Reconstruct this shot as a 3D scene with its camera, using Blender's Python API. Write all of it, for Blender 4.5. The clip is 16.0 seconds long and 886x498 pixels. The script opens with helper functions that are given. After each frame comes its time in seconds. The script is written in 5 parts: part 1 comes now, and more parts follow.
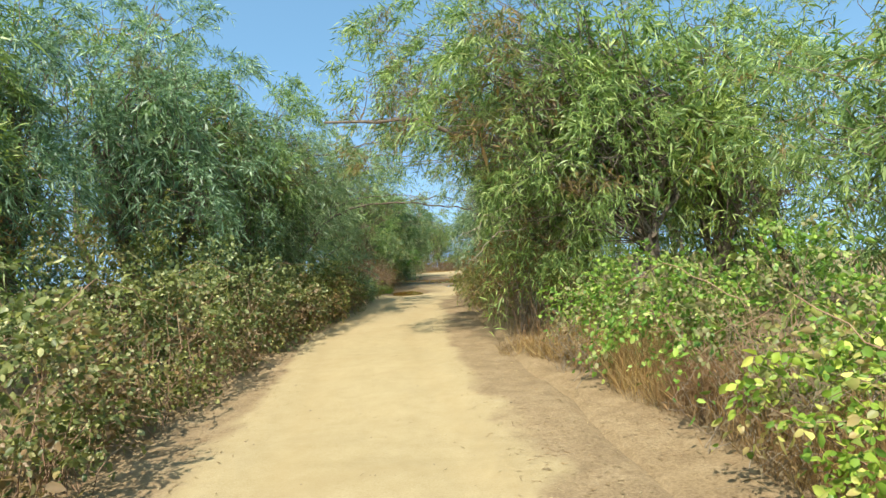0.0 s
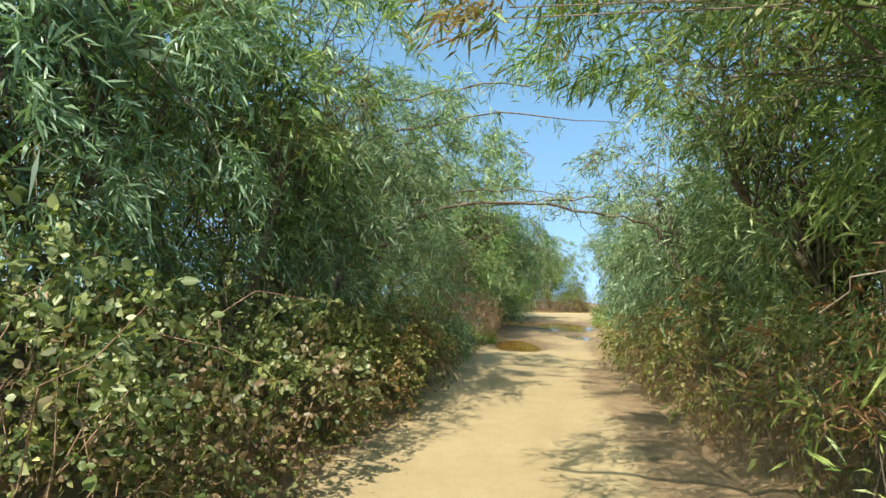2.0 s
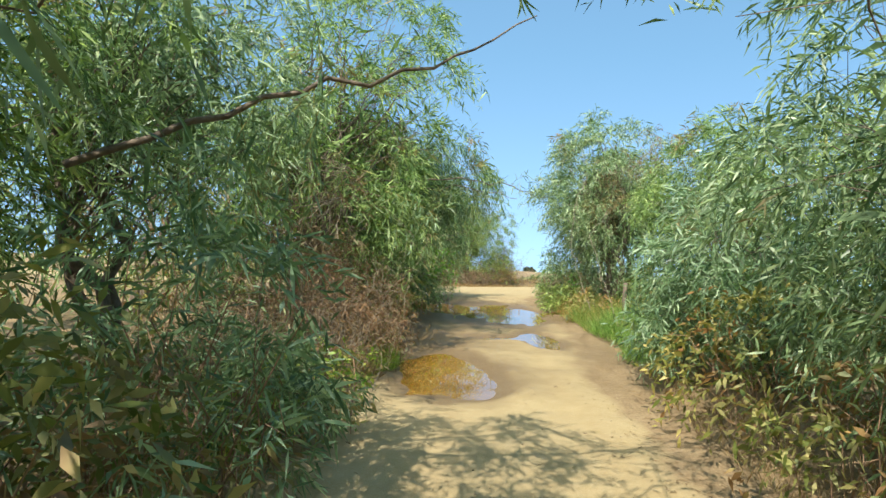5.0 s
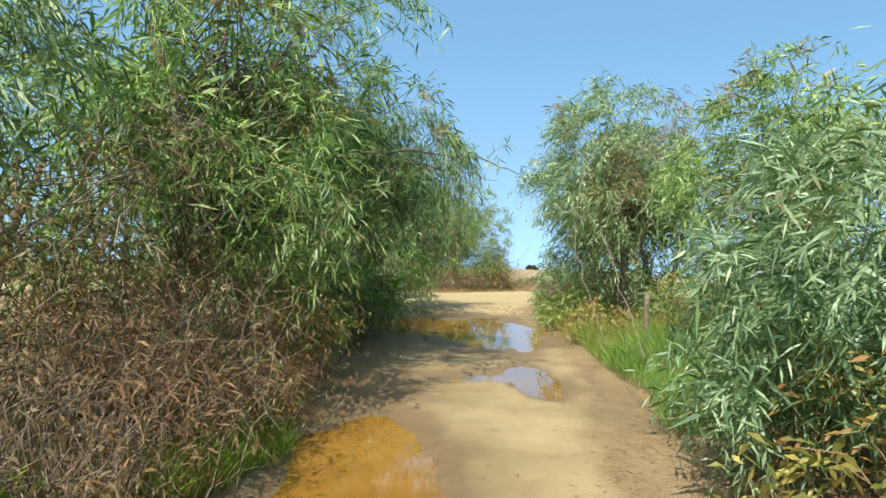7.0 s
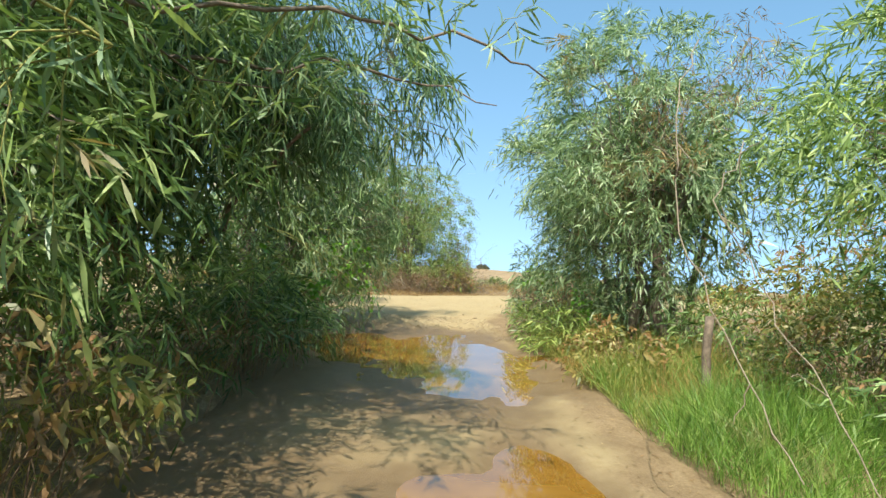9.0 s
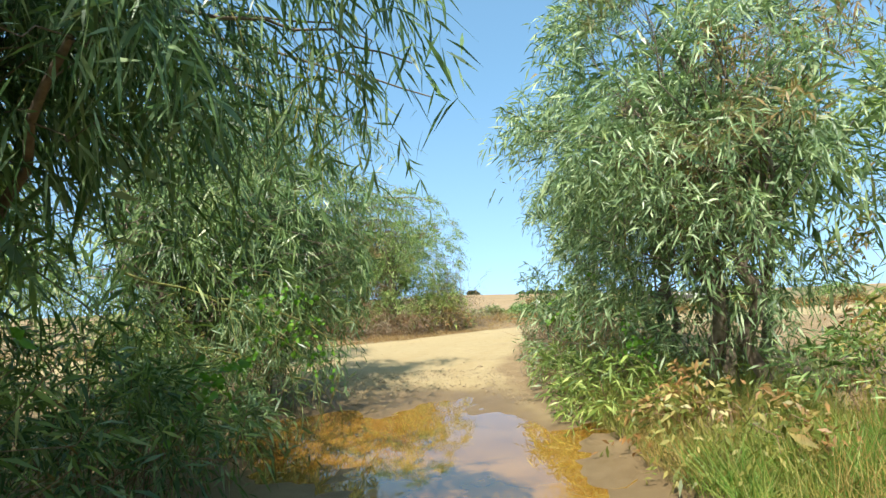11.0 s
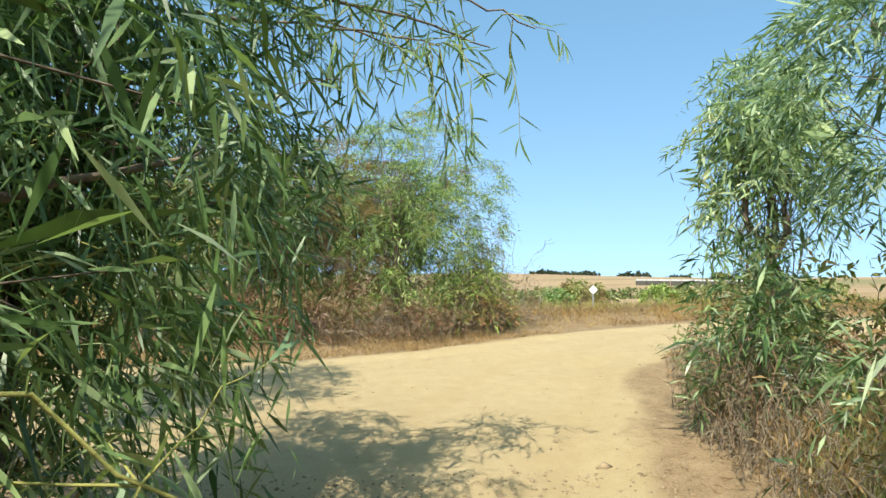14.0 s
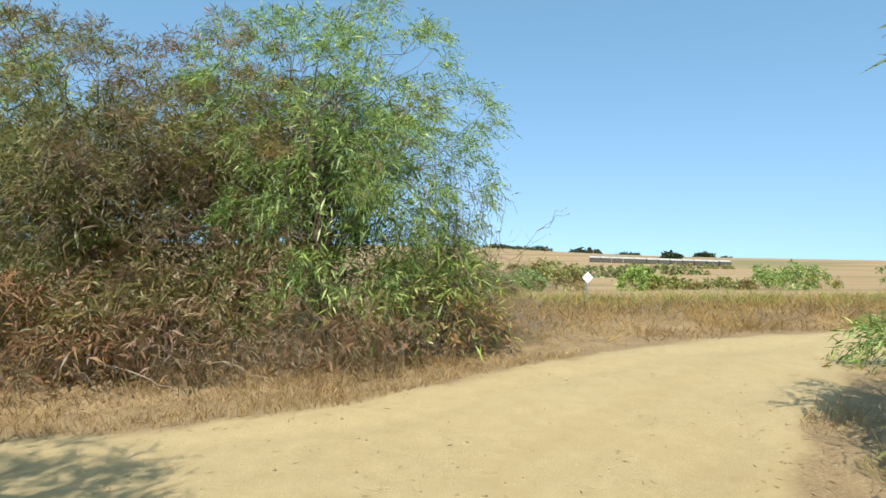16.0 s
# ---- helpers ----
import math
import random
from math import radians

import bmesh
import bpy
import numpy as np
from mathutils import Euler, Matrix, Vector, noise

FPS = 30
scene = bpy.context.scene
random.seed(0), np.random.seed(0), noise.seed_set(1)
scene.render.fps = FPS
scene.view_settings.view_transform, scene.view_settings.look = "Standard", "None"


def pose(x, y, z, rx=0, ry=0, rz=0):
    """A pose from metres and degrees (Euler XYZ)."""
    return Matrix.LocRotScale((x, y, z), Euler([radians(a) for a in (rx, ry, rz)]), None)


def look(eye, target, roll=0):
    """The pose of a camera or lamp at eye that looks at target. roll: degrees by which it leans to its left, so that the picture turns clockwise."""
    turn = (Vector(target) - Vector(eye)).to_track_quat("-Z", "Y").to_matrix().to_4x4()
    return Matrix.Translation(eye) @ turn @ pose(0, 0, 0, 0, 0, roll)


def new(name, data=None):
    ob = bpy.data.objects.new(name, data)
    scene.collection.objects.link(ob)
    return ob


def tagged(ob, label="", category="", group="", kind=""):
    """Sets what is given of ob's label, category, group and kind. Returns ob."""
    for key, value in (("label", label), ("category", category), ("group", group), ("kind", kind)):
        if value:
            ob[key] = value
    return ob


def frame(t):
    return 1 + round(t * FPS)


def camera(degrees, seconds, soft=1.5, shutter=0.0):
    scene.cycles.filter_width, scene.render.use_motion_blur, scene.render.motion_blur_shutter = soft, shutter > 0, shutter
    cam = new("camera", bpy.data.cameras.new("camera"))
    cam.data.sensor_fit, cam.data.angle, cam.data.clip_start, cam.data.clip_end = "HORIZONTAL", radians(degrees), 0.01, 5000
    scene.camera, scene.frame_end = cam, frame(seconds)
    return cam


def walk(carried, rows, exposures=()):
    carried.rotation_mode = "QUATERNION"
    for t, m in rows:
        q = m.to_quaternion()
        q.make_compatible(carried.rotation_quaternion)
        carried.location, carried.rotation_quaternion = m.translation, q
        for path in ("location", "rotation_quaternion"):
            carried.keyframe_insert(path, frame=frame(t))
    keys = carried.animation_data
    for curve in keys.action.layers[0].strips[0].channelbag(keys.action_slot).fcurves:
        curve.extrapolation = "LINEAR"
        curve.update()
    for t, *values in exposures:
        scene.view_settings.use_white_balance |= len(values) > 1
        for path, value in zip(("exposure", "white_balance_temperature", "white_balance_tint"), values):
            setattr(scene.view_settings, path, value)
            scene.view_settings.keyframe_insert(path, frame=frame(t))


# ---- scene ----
cam = camera(71.0, 16.0)

PATH = [
    (0, (0.0, 0.0, 1.6), (0.004, 2.0, 1.6), -2.9),
    (0.5, (-0.081, 1.876, 1.595), (-0.179, 3.873, 1.608), -4.7),
    (1, (-0.296, 3.774, 1.585), (-0.537, 5.759, 1.598), -3.1),
    (1.5, (-0.646, 5.545, 1.6), (-0.944, 7.521, 1.671), -0.6),
    (2, (-0.912, 7.078, 1.629), (-1.213, 9.052, 1.731), 1.8),
    (2.5, (-1.124, 8.591, 1.61), (-1.403, 10.571, 1.656), 0.2),
    (3, (-1.352, 10.081, 1.602), (-1.567, 12.07, 1.628), 0.9),
    (3.5, (-1.483, 11.672, 1.562), (-1.607, 13.668, 1.605), 1.5),
    (4, (-1.59, 13.176, 1.613), (-1.639, 15.175, 1.608), 4.3),
    (4.5, (-1.548, 14.501, 1.612), (-1.565, 16.501, 1.575), 1.9),
    (4.7, (-1.565, 15.015, 1.573), (-1.551, 17.015, 1.577), 2.3),
    (6.8, (-0.843, 18.629, 1.645), (-0.858, 20.629, 1.643), 3.1),
    (7, (-0.827, 19.047, 1.66), (-0.823, 21.047, 1.661), 1.4),
    (7.5, (-0.765, 20.097, 1.611), (-0.737, 22.097, 1.639), -1.3),
    (8, (-0.854, 21.129, 1.58), (-0.807, 23.129, 1.544), 3.6),
    (8.5, (-0.727, 22.075, 1.549), (-0.65, 24.074, 1.525), -0.7),
    (9, (-0.773, 23.056, 1.57), (-0.612, 25.05, 1.569), 3.3),
    (9.2, (-0.754, 23.444, 1.547), (-0.552, 25.434, 1.532), 3.2),
    (11.3, (-0.497, 26.638, 1.657), (-0.3, 28.626, 1.757), -2.9),
    (11.5, (-0.499, 27.087, 1.664), (-0.338, 29.08, 1.665), 1.1),
    (12, (-0.298, 28.216, 1.603), (-0.146, 30.203, 1.432), -2.1),
    (12.5, (-0.311, 29.332, 1.531), (-0.12, 31.318, 1.389), 1.9),
    (13, (-0.308, 30.382, 1.534), (-0.175, 32.377, 1.484), -0.8),
    (13.5, (-0.381, 31.535, 1.563), (-0.242, 33.53, 1.553), 0.6),
    (14, (-0.353, 32.767, 1.572), (-0.182, 34.76, 1.591), -0.6),
    (14.5, (-0.358, 33.948, 1.593), (-0.148, 35.935, 1.683), 1.2),
    (15, (-0.245, 35.009, 1.613), (0.011, 36.986, 1.78), -0.6),
    (15.5, (-0.034, 36.136, 1.613), (0.256, 38.114, 1.683), -3.7),
    (16, (0.066, 37.354, 1.602), (0.387, 39.327, 1.531), 1.0),
]
walk(cam, [(t, look(eye, target, roll)) for t, eye, target, roll in PATH],
     exposures=[(0, 1.13), (2, 1.17), (3, 1.22), (4.5, 1.2), (7, 1.12), (8, 1.14), (11.5, 1.26), (13, 1.26), (14.5, 1.06), (16, 0.93)])

# ---- light ----
SUN_ELEV, SUN_AZ = 53.0, 202.0          # degrees; azimuth clockwise from +y
world = bpy.data.worlds.new("sky")
scene.world = world
world.use_nodes = True
wn = world.node_tree
wn.nodes.clear()
sky = wn.nodes.new("ShaderNodeTexSky")
sky.sky_type = "NISHITA"
sky.sun_disc = False
sky.sun_elevation, sky.sun_rotation = radians(SUN_ELEV), radians(SUN_AZ)
sky.air_density, sky.dust_density, sky.ozone_density = 1.0, 1.3, 1.0
coord = wn.nodes.new("ShaderNodeTexCoord")
lift = wn.nodes.new("ShaderNodeVectorMath")
lift.operation = "ADD"
lift.inputs[1].default_value = (0, 0, 0.27)
norm = wn.nodes.new("ShaderNodeVectorMath")
norm.operation = "NORMALIZE"
back = wn.nodes.new("ShaderNodeBackground")
back.inputs["Strength"].default_value = 0.14
wout = wn.nodes.new("ShaderNodeOutputWorld")
wn.links.new(coord.outputs["Generated"], lift.inputs[0])
wn.links.new(lift.outputs[0], norm.inputs[0])
wn.links.new(norm.outputs[0], sky.inputs["Vector"])
clear = wn.nodes.new("ShaderNodeMix")
clear.data_type, clear.blend_type = "RGBA", "MULTIPLY"
clear.inputs[7].default_value = (0.8, 1.03, 0.95, 1)
height = wn.nodes.new("ShaderNodeSeparateXYZ")
rise = wn.nodes.new("ShaderNodeMapRange")
rise.inputs[1].default_value, rise.inputs[2].default_value, rise.inputs[3].default_value = 0.0, 0.3, 0.45
wn.links.new(coord.outputs["Generated"], height.inputs[0])
wn.links.new(height.outputs[2], rise.inputs[0])
wn.links.new(rise.outputs[0], clear.inputs[0])
wn.links.new(sky.outputs[0], clear.inputs[6])
wn.links.new(clear.outputs[2], back.inputs[0])
wn.links.new(back.outputs[0], wout.inputs[0])

sun = new("sun", bpy.data.lights.new("sun", "SUN"))
sun.data.energy, sun.data.angle, sun.data.color = 3.9, radians(0.53), (1.0, 0.94, 0.84)
az, el = radians(SUN_AZ), radians(SUN_ELEV)
sun.matrix_world = look((0, 0, 20), (-math.sin(az) * math.cos(el), -math.cos(az) * math.cos(el), 20 - math.sin(el)))


# ---- materials ----
def material(name):
    m = bpy.data.materials.new(name)
    m.use_nodes = True
    return m, m.node_tree, m.node_tree.nodes["Principled BSDF"]


def ramp(nt, fac, stops):
    r = nt.nodes.new("ShaderNodeValToRGB")
    while len(r.color_ramp.elements) < len(stops):
        r.color_ramp.elements.new(0.5)
    for e, (p, c) in zip(r.color_ramp.elements, stops):
        e.position, e.color = p, (*c, 1)
    nt.links.new(fac, r.inputs[0])
    return r.outputs[0]


def noise_tex(nt, scale, detail=4.0, rough=0.6, coords="Object", offset=None):
    tc = nt.nodes.new("ShaderNodeTexCoord")
    n = nt.nodes.new("ShaderNodeTexNoise")
    n.inputs["Scale"].default_value, n.inputs["Detail"].default_value = scale, detail
    n.inputs["Roughness"].default_value = rough
    nt.links.new(tc.outputs[coords], n.inputs["Vector"])
    return n.outputs["Fac"]


def mixed(nt, fac, a, b, mode="MIX"):
    m = nt.nodes.new("ShaderNodeMix")
    m.data_type, m.blend_type = "RGBA", mode
    for sock, val in ((0, fac), (6, a), (7, b)):
        if isinstance(val, (tuple, float, int)):
            m.inputs[sock].default_value = (*val, 1) if isinstance(val, tuple) else val
        else:
            nt.links.new(val, m.inputs[sock])
    return m.outputs[2]


def bump(nt, bsdf, height, strength, distance):
    b = nt.nodes.new("ShaderNodeBump")
    b.inputs["Strength"].default_value, b.inputs["Distance"].default_value = strength, distance
    nt.links.new(height, b.inputs["Height"])
    nt.links.new(b.outputs[0], bsdf.inputs["Normal"])


def leaf_material(name, stops, dry, dry_at, patch, rough=0.45, through_light=0.4, gloss=0.38, gain=(1.24, 1.28, 1.22)):
    """Leaves that differ one from another, with dried patches through the crown."""
    m, nt, b = material(name)
    geo = nt.nodes.new("ShaderNodeNewGeometry")
    col = ramp(nt, geo.outputs["Random Per Island"], stops)
    patches = ramp(nt, noise_tex(nt, patch, 2.0, 0.5), [(dry_at, (0, 0, 0)), (dry_at + 0.07, (1, 1, 1))])
    pick = ramp(nt, geo.outputs["Random Per Island"], [(0.12, (0, 0, 0)), (0.3, (1, 1, 1))])
    fac = mixed(nt, 1.0, patches, pick, "MULTIPLY")
    col = mixed(nt, fac, col, dry)
    info = nt.nodes.new("ShaderNodeObjectInfo")
    tint = ramp(nt, info.outputs["Random"], [(0.0, (0.82, 0.92, 0.98)), (0.5, (1, 1, 1)), (1.0, (1.1, 1.05, 0.84))])
    col = mixed(nt, 1.0, col, tint, "MULTIPLY")
    col = mixed(nt, 1.0, col, gain, "MULTIPLY")
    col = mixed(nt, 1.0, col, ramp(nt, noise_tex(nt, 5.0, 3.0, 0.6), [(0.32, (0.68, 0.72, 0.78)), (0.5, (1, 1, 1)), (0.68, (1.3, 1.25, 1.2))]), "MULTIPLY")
    nt.links.new(col, b.inputs["Base Color"])
    b.inputs["Roughness"].default_value = rough
    b.inputs["Specular IOR Level"].default_value = gloss
    tr = nt.nodes.new("ShaderNodeBsdfTranslucent")
    nt.links.new(mixed(nt, 1.0, col, (1.05, 1.15, 0.64), "MULTIPLY"), tr.inputs[0])
    mix = nt.nodes.new("ShaderNodeMixShader")
    mix.inputs[0].default_value = through_light
    nt.links.new(b.outputs[0], mix.inputs[1])
    nt.links.new(tr.outputs[0], mix.inputs[2])
    nt.links.new(mix.outputs[0], nt.nodes["Material Output"].inputs[0])
    return m


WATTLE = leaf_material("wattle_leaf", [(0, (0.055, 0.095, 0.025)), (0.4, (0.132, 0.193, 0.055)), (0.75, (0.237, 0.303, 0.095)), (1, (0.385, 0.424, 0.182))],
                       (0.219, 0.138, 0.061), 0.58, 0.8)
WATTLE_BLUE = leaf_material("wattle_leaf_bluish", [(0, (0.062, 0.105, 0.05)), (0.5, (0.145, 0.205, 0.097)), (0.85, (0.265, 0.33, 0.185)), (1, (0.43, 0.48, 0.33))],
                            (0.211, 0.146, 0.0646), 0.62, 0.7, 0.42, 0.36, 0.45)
# wattle leaf with the shade of the hanging crowns mixed into its colour
WATTLE_SHADED = leaf_material("wattle_leaf_shaded", [(0, (0.04, 0.08, 0.024)), (0.45, (0.085, 0.145, 0.045)), (0.8, (0.17, 0.245, 0.09)), (1, (0.34, 0.4, 0.22))],
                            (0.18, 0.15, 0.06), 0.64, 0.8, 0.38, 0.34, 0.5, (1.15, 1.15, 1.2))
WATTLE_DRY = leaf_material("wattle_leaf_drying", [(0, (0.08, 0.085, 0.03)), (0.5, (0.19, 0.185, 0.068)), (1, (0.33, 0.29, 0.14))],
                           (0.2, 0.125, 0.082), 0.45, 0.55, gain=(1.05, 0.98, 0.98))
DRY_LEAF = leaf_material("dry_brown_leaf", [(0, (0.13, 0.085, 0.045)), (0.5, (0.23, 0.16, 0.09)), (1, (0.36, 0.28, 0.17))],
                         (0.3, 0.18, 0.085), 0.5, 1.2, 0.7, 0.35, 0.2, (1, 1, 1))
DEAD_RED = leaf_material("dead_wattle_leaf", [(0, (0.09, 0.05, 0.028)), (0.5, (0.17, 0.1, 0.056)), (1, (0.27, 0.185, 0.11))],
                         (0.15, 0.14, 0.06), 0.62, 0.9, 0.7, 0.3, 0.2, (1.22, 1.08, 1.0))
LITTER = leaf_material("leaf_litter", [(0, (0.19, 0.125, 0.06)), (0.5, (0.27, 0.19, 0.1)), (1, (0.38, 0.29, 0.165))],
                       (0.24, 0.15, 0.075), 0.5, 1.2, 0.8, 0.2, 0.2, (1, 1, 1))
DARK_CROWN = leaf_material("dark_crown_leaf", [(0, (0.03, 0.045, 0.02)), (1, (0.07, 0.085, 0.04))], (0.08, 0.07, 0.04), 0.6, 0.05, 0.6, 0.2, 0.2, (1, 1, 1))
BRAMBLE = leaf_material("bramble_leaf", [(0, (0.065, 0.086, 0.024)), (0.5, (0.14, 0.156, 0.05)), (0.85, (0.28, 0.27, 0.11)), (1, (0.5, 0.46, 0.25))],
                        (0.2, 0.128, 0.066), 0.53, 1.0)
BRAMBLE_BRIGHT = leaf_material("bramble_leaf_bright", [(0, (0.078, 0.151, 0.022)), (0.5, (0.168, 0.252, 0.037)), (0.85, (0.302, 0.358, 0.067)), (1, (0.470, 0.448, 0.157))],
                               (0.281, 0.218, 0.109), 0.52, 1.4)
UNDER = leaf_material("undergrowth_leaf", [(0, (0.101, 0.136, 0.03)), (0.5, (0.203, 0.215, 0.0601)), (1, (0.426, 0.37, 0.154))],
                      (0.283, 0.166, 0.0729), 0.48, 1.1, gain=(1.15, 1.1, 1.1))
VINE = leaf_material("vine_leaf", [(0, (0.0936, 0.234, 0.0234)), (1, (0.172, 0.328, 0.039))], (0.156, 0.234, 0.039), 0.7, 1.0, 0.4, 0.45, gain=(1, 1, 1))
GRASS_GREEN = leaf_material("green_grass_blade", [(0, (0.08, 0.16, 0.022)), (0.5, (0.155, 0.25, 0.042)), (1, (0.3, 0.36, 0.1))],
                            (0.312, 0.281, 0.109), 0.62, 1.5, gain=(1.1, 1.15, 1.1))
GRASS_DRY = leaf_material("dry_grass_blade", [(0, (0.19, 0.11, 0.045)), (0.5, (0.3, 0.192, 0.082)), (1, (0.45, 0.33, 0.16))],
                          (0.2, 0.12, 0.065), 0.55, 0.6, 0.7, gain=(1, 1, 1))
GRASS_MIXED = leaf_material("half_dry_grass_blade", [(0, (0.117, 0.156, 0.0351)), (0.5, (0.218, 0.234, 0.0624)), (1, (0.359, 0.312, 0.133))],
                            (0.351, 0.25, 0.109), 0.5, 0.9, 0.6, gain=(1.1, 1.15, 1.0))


def bark_material(name, dark, light):
    m, nt, b = material(name)
    n = noise_tex(nt, 14, 6, 0.7)
    nt.links.new(ramp(nt, n, [(0.3, dark), (0.7, light)]), b.inputs["Base Color"])
    b.inputs["Roughness"].default_value = 0.9
    bump(nt, b, n, 0.6, 0.02)
    return m


BARK = bark_material("wattle_bark", (0.07, 0.05, 0.035), (0.22, 0.17, 0.12))
DEAD_WOOD = bark_material("dead_wood", (0.15, 0.115, 0.075), (0.31, 0.255, 0.18))
CANE = bark_material("bramble_cane", (0.16, 0.08, 0.05), (0.36, 0.25, 0.14))


def soil_colour(nt):
    mid, fine = noise_tex(nt, 3, 6, 0.7), noise_tex(nt, 40, 4, 0.8)
    col = ramp(nt, mid, [(0.3, (0.14, 0.09, 0.045)), (0.5, (0.235, 0.16, 0.082)), (0.7, (0.32, 0.235, 0.13))])
    return mixed(nt, 0.45, col, ramp(nt, fine, [(0.35, (0.09, 0.058, 0.03)), (0.65, (0.36, 0.27, 0.15))])), mid, fine


def attribute(nt, name):
    a = nt.nodes.new("ShaderNodeAttribute")
    a.attribute_name = name
    return a.outputs["Fac"]


def sand_material():
    m, nt, b = material("pale_sand")
    big, mid, fine = noise_tex(nt, 0.5, 3), noise_tex(nt, 5, 5, 0.7), noise_tex(nt, 70, 4, 0.8)
    col = ramp(nt, big, [(0.3, (0.325, 0.24, 0.108)), (0.7, (0.395, 0.305, 0.152))])
    col = mixed(nt, 0.5, col, ramp(nt, mid, [(0.3, (0.265, 0.195, 0.09)), (0.65, (0.395, 0.315, 0.175))]))
    col = mixed(nt, 0.35, col, ramp(nt, fine, [(0.35, (0.2, 0.145, 0.068)), (0.65, (0.43, 0.35, 0.21))]))
    tread = mixed(nt, mid, (0.27, 0.195, 0.09), (0.37, 0.285, 0.15))
    col = mixed(nt, mixed(nt, 0.6, (0.0, 0.0, 0.0), attribute(nt, "worn")), col, tread)
    # litter blown in from the sides
    soil, _, _ = soil_colour(nt)
    edge = mixed(nt, 0.5, attribute(nt, "verge"), mixed(nt, 0.5, mid, noise_tex(nt, 16, 4, 0.8)), "OVERLAY")
    col = mixed(nt, ramp(nt, edge, [(0.28, (0, 0, 0)), (0.62, (1, 1, 1))]), col, soil)
    damp_shade = attribute(nt, "damp_shade")
    col = mixed(nt, damp_shade, col, mixed(nt, mid, (0.11, 0.07, 0.032), (0.21, 0.15, 0.08)))
    nt.links.new(col, b.inputs["Base Color"])
    nt.links.new(ramp(nt, damp_shade, [(0, (0.95, 0.95, 0.95)), (1, (0.5, 0.5, 0.5))]), b.inputs["Roughness"])
    b.inputs["Specular IOR Level"].default_value = 0.25
    bump(nt, b, mixed(nt, 0.5, mid, fine), 0.55, 0.035)
    return m


def soil_material():
    m, nt, b = material("litter_soil")
    big = noise_tex(nt, 0.25, 4)
    col, mid, fine = soil_colour(nt)
    far = ramp(nt, big, [(0.35, (0.23, 0.155, 0.08)), (0.5, (0.27, 0.19, 0.1)), (0.62, (0.18, 0.145, 0.068))])
    tc = nt.nodes.new("ShaderNodeTexCoord")
    sep = nt.nodes.new("ShaderNodeSeparateXYZ")
    nt.links.new(tc.outputs["Object"], sep.inputs[0])
    mr = nt.nodes.new("ShaderNodeMapRange")
    mr.inputs[1].default_value, mr.inputs[2].default_value = 46, 60
    nt.links.new(sep.outputs[1], mr.inputs[0])
    stripes = nt.nodes.new("ShaderNodeTexNoise")
    stripes.inputs["Scale"].default_value = 0.03
    mp = nt.nodes.new("ShaderNodeMapping")
    mp.inputs["Scale"].default_value = (0.35, 2.2, 1)
    nt.links.new(tc.outputs["Object"], mp.inputs[0])
    nt.links.new(mp.outputs[0], stripes.inputs["Vector"])
    bands = ramp(nt, stripes.outputs["Fac"], [(0.36, (0.16, 0.15, 0.07)), (0.44, (0.27, 0.18, 0.095)), (0.6, (0.31, 0.22, 0.125)), (0.66, (0.2, 0.15, 0.08))])
    far = mixed(nt, 0.8, far, bands)
    nt.links.new(mixed(nt, mr.outputs[0], col, far), b.inputs["Base Color"])
    b.inputs["Roughness"].default_value = 0.95
    b.inputs["Specular IOR Level"].default_value = 0.15
    bump(nt, b, mixed(nt, 0.5, mid, fine), 0.6, 0.05)
    return m


def water_material():
    m, nt, b = material("muddy_water")
    n = noise_tex(nt, 1.1, 3)
    nt.links.new(ramp(nt, n, [(0.3, (0.165, 0.076, 0.009)), (0.7, (0.29, 0.152, 0.03))]), b.inputs["Base Color"])
    b.inputs["Roughness"].default_value = 0.02
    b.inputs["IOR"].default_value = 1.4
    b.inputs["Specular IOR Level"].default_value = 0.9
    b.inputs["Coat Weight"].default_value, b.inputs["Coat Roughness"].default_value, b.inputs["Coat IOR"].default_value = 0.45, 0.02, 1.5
    bump(nt, b, noise_tex(nt, 3.5, 2), 0.03, 0.02)
    return m


def plain(name, col, rough=0.6, metal=0.0, var=0.15, scale=30):
    m, nt, b = material(name)
    lo = tuple(c * (1 - var) for c in col)
    hi = tuple(min(1, c * (1 + var)) for c in col)
    nt.links.new(ramp(nt, noise_tex(nt, scale, 5), [(0.3, lo), (0.7, hi)]), b.inputs["Base Color"])
    b.inputs["Roughness"].default_value, b.inputs["Metallic"].default_value = rough, metal
    return m


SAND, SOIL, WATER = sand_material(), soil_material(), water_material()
STONE = plain("sandstone", (0.24, 0.18, 0.105), 0.95, var=0.3)
WHITE = plain("white_paint", (0.8, 0.8, 0.78), 0.5)
STEEL = plain("galvanised_steel", (0.45, 0.45, 0.44), 0.45, 0.8)
DULL_SHEET = plain("weathered_white_sheet", (0.36, 0.34, 0.3), 0.7, var=0.35, scale=0.4)
DARK_NET = plain("dark_netting", (0.06, 0.055, 0.045), 0.9)

rng = np.random.default_rng(7)


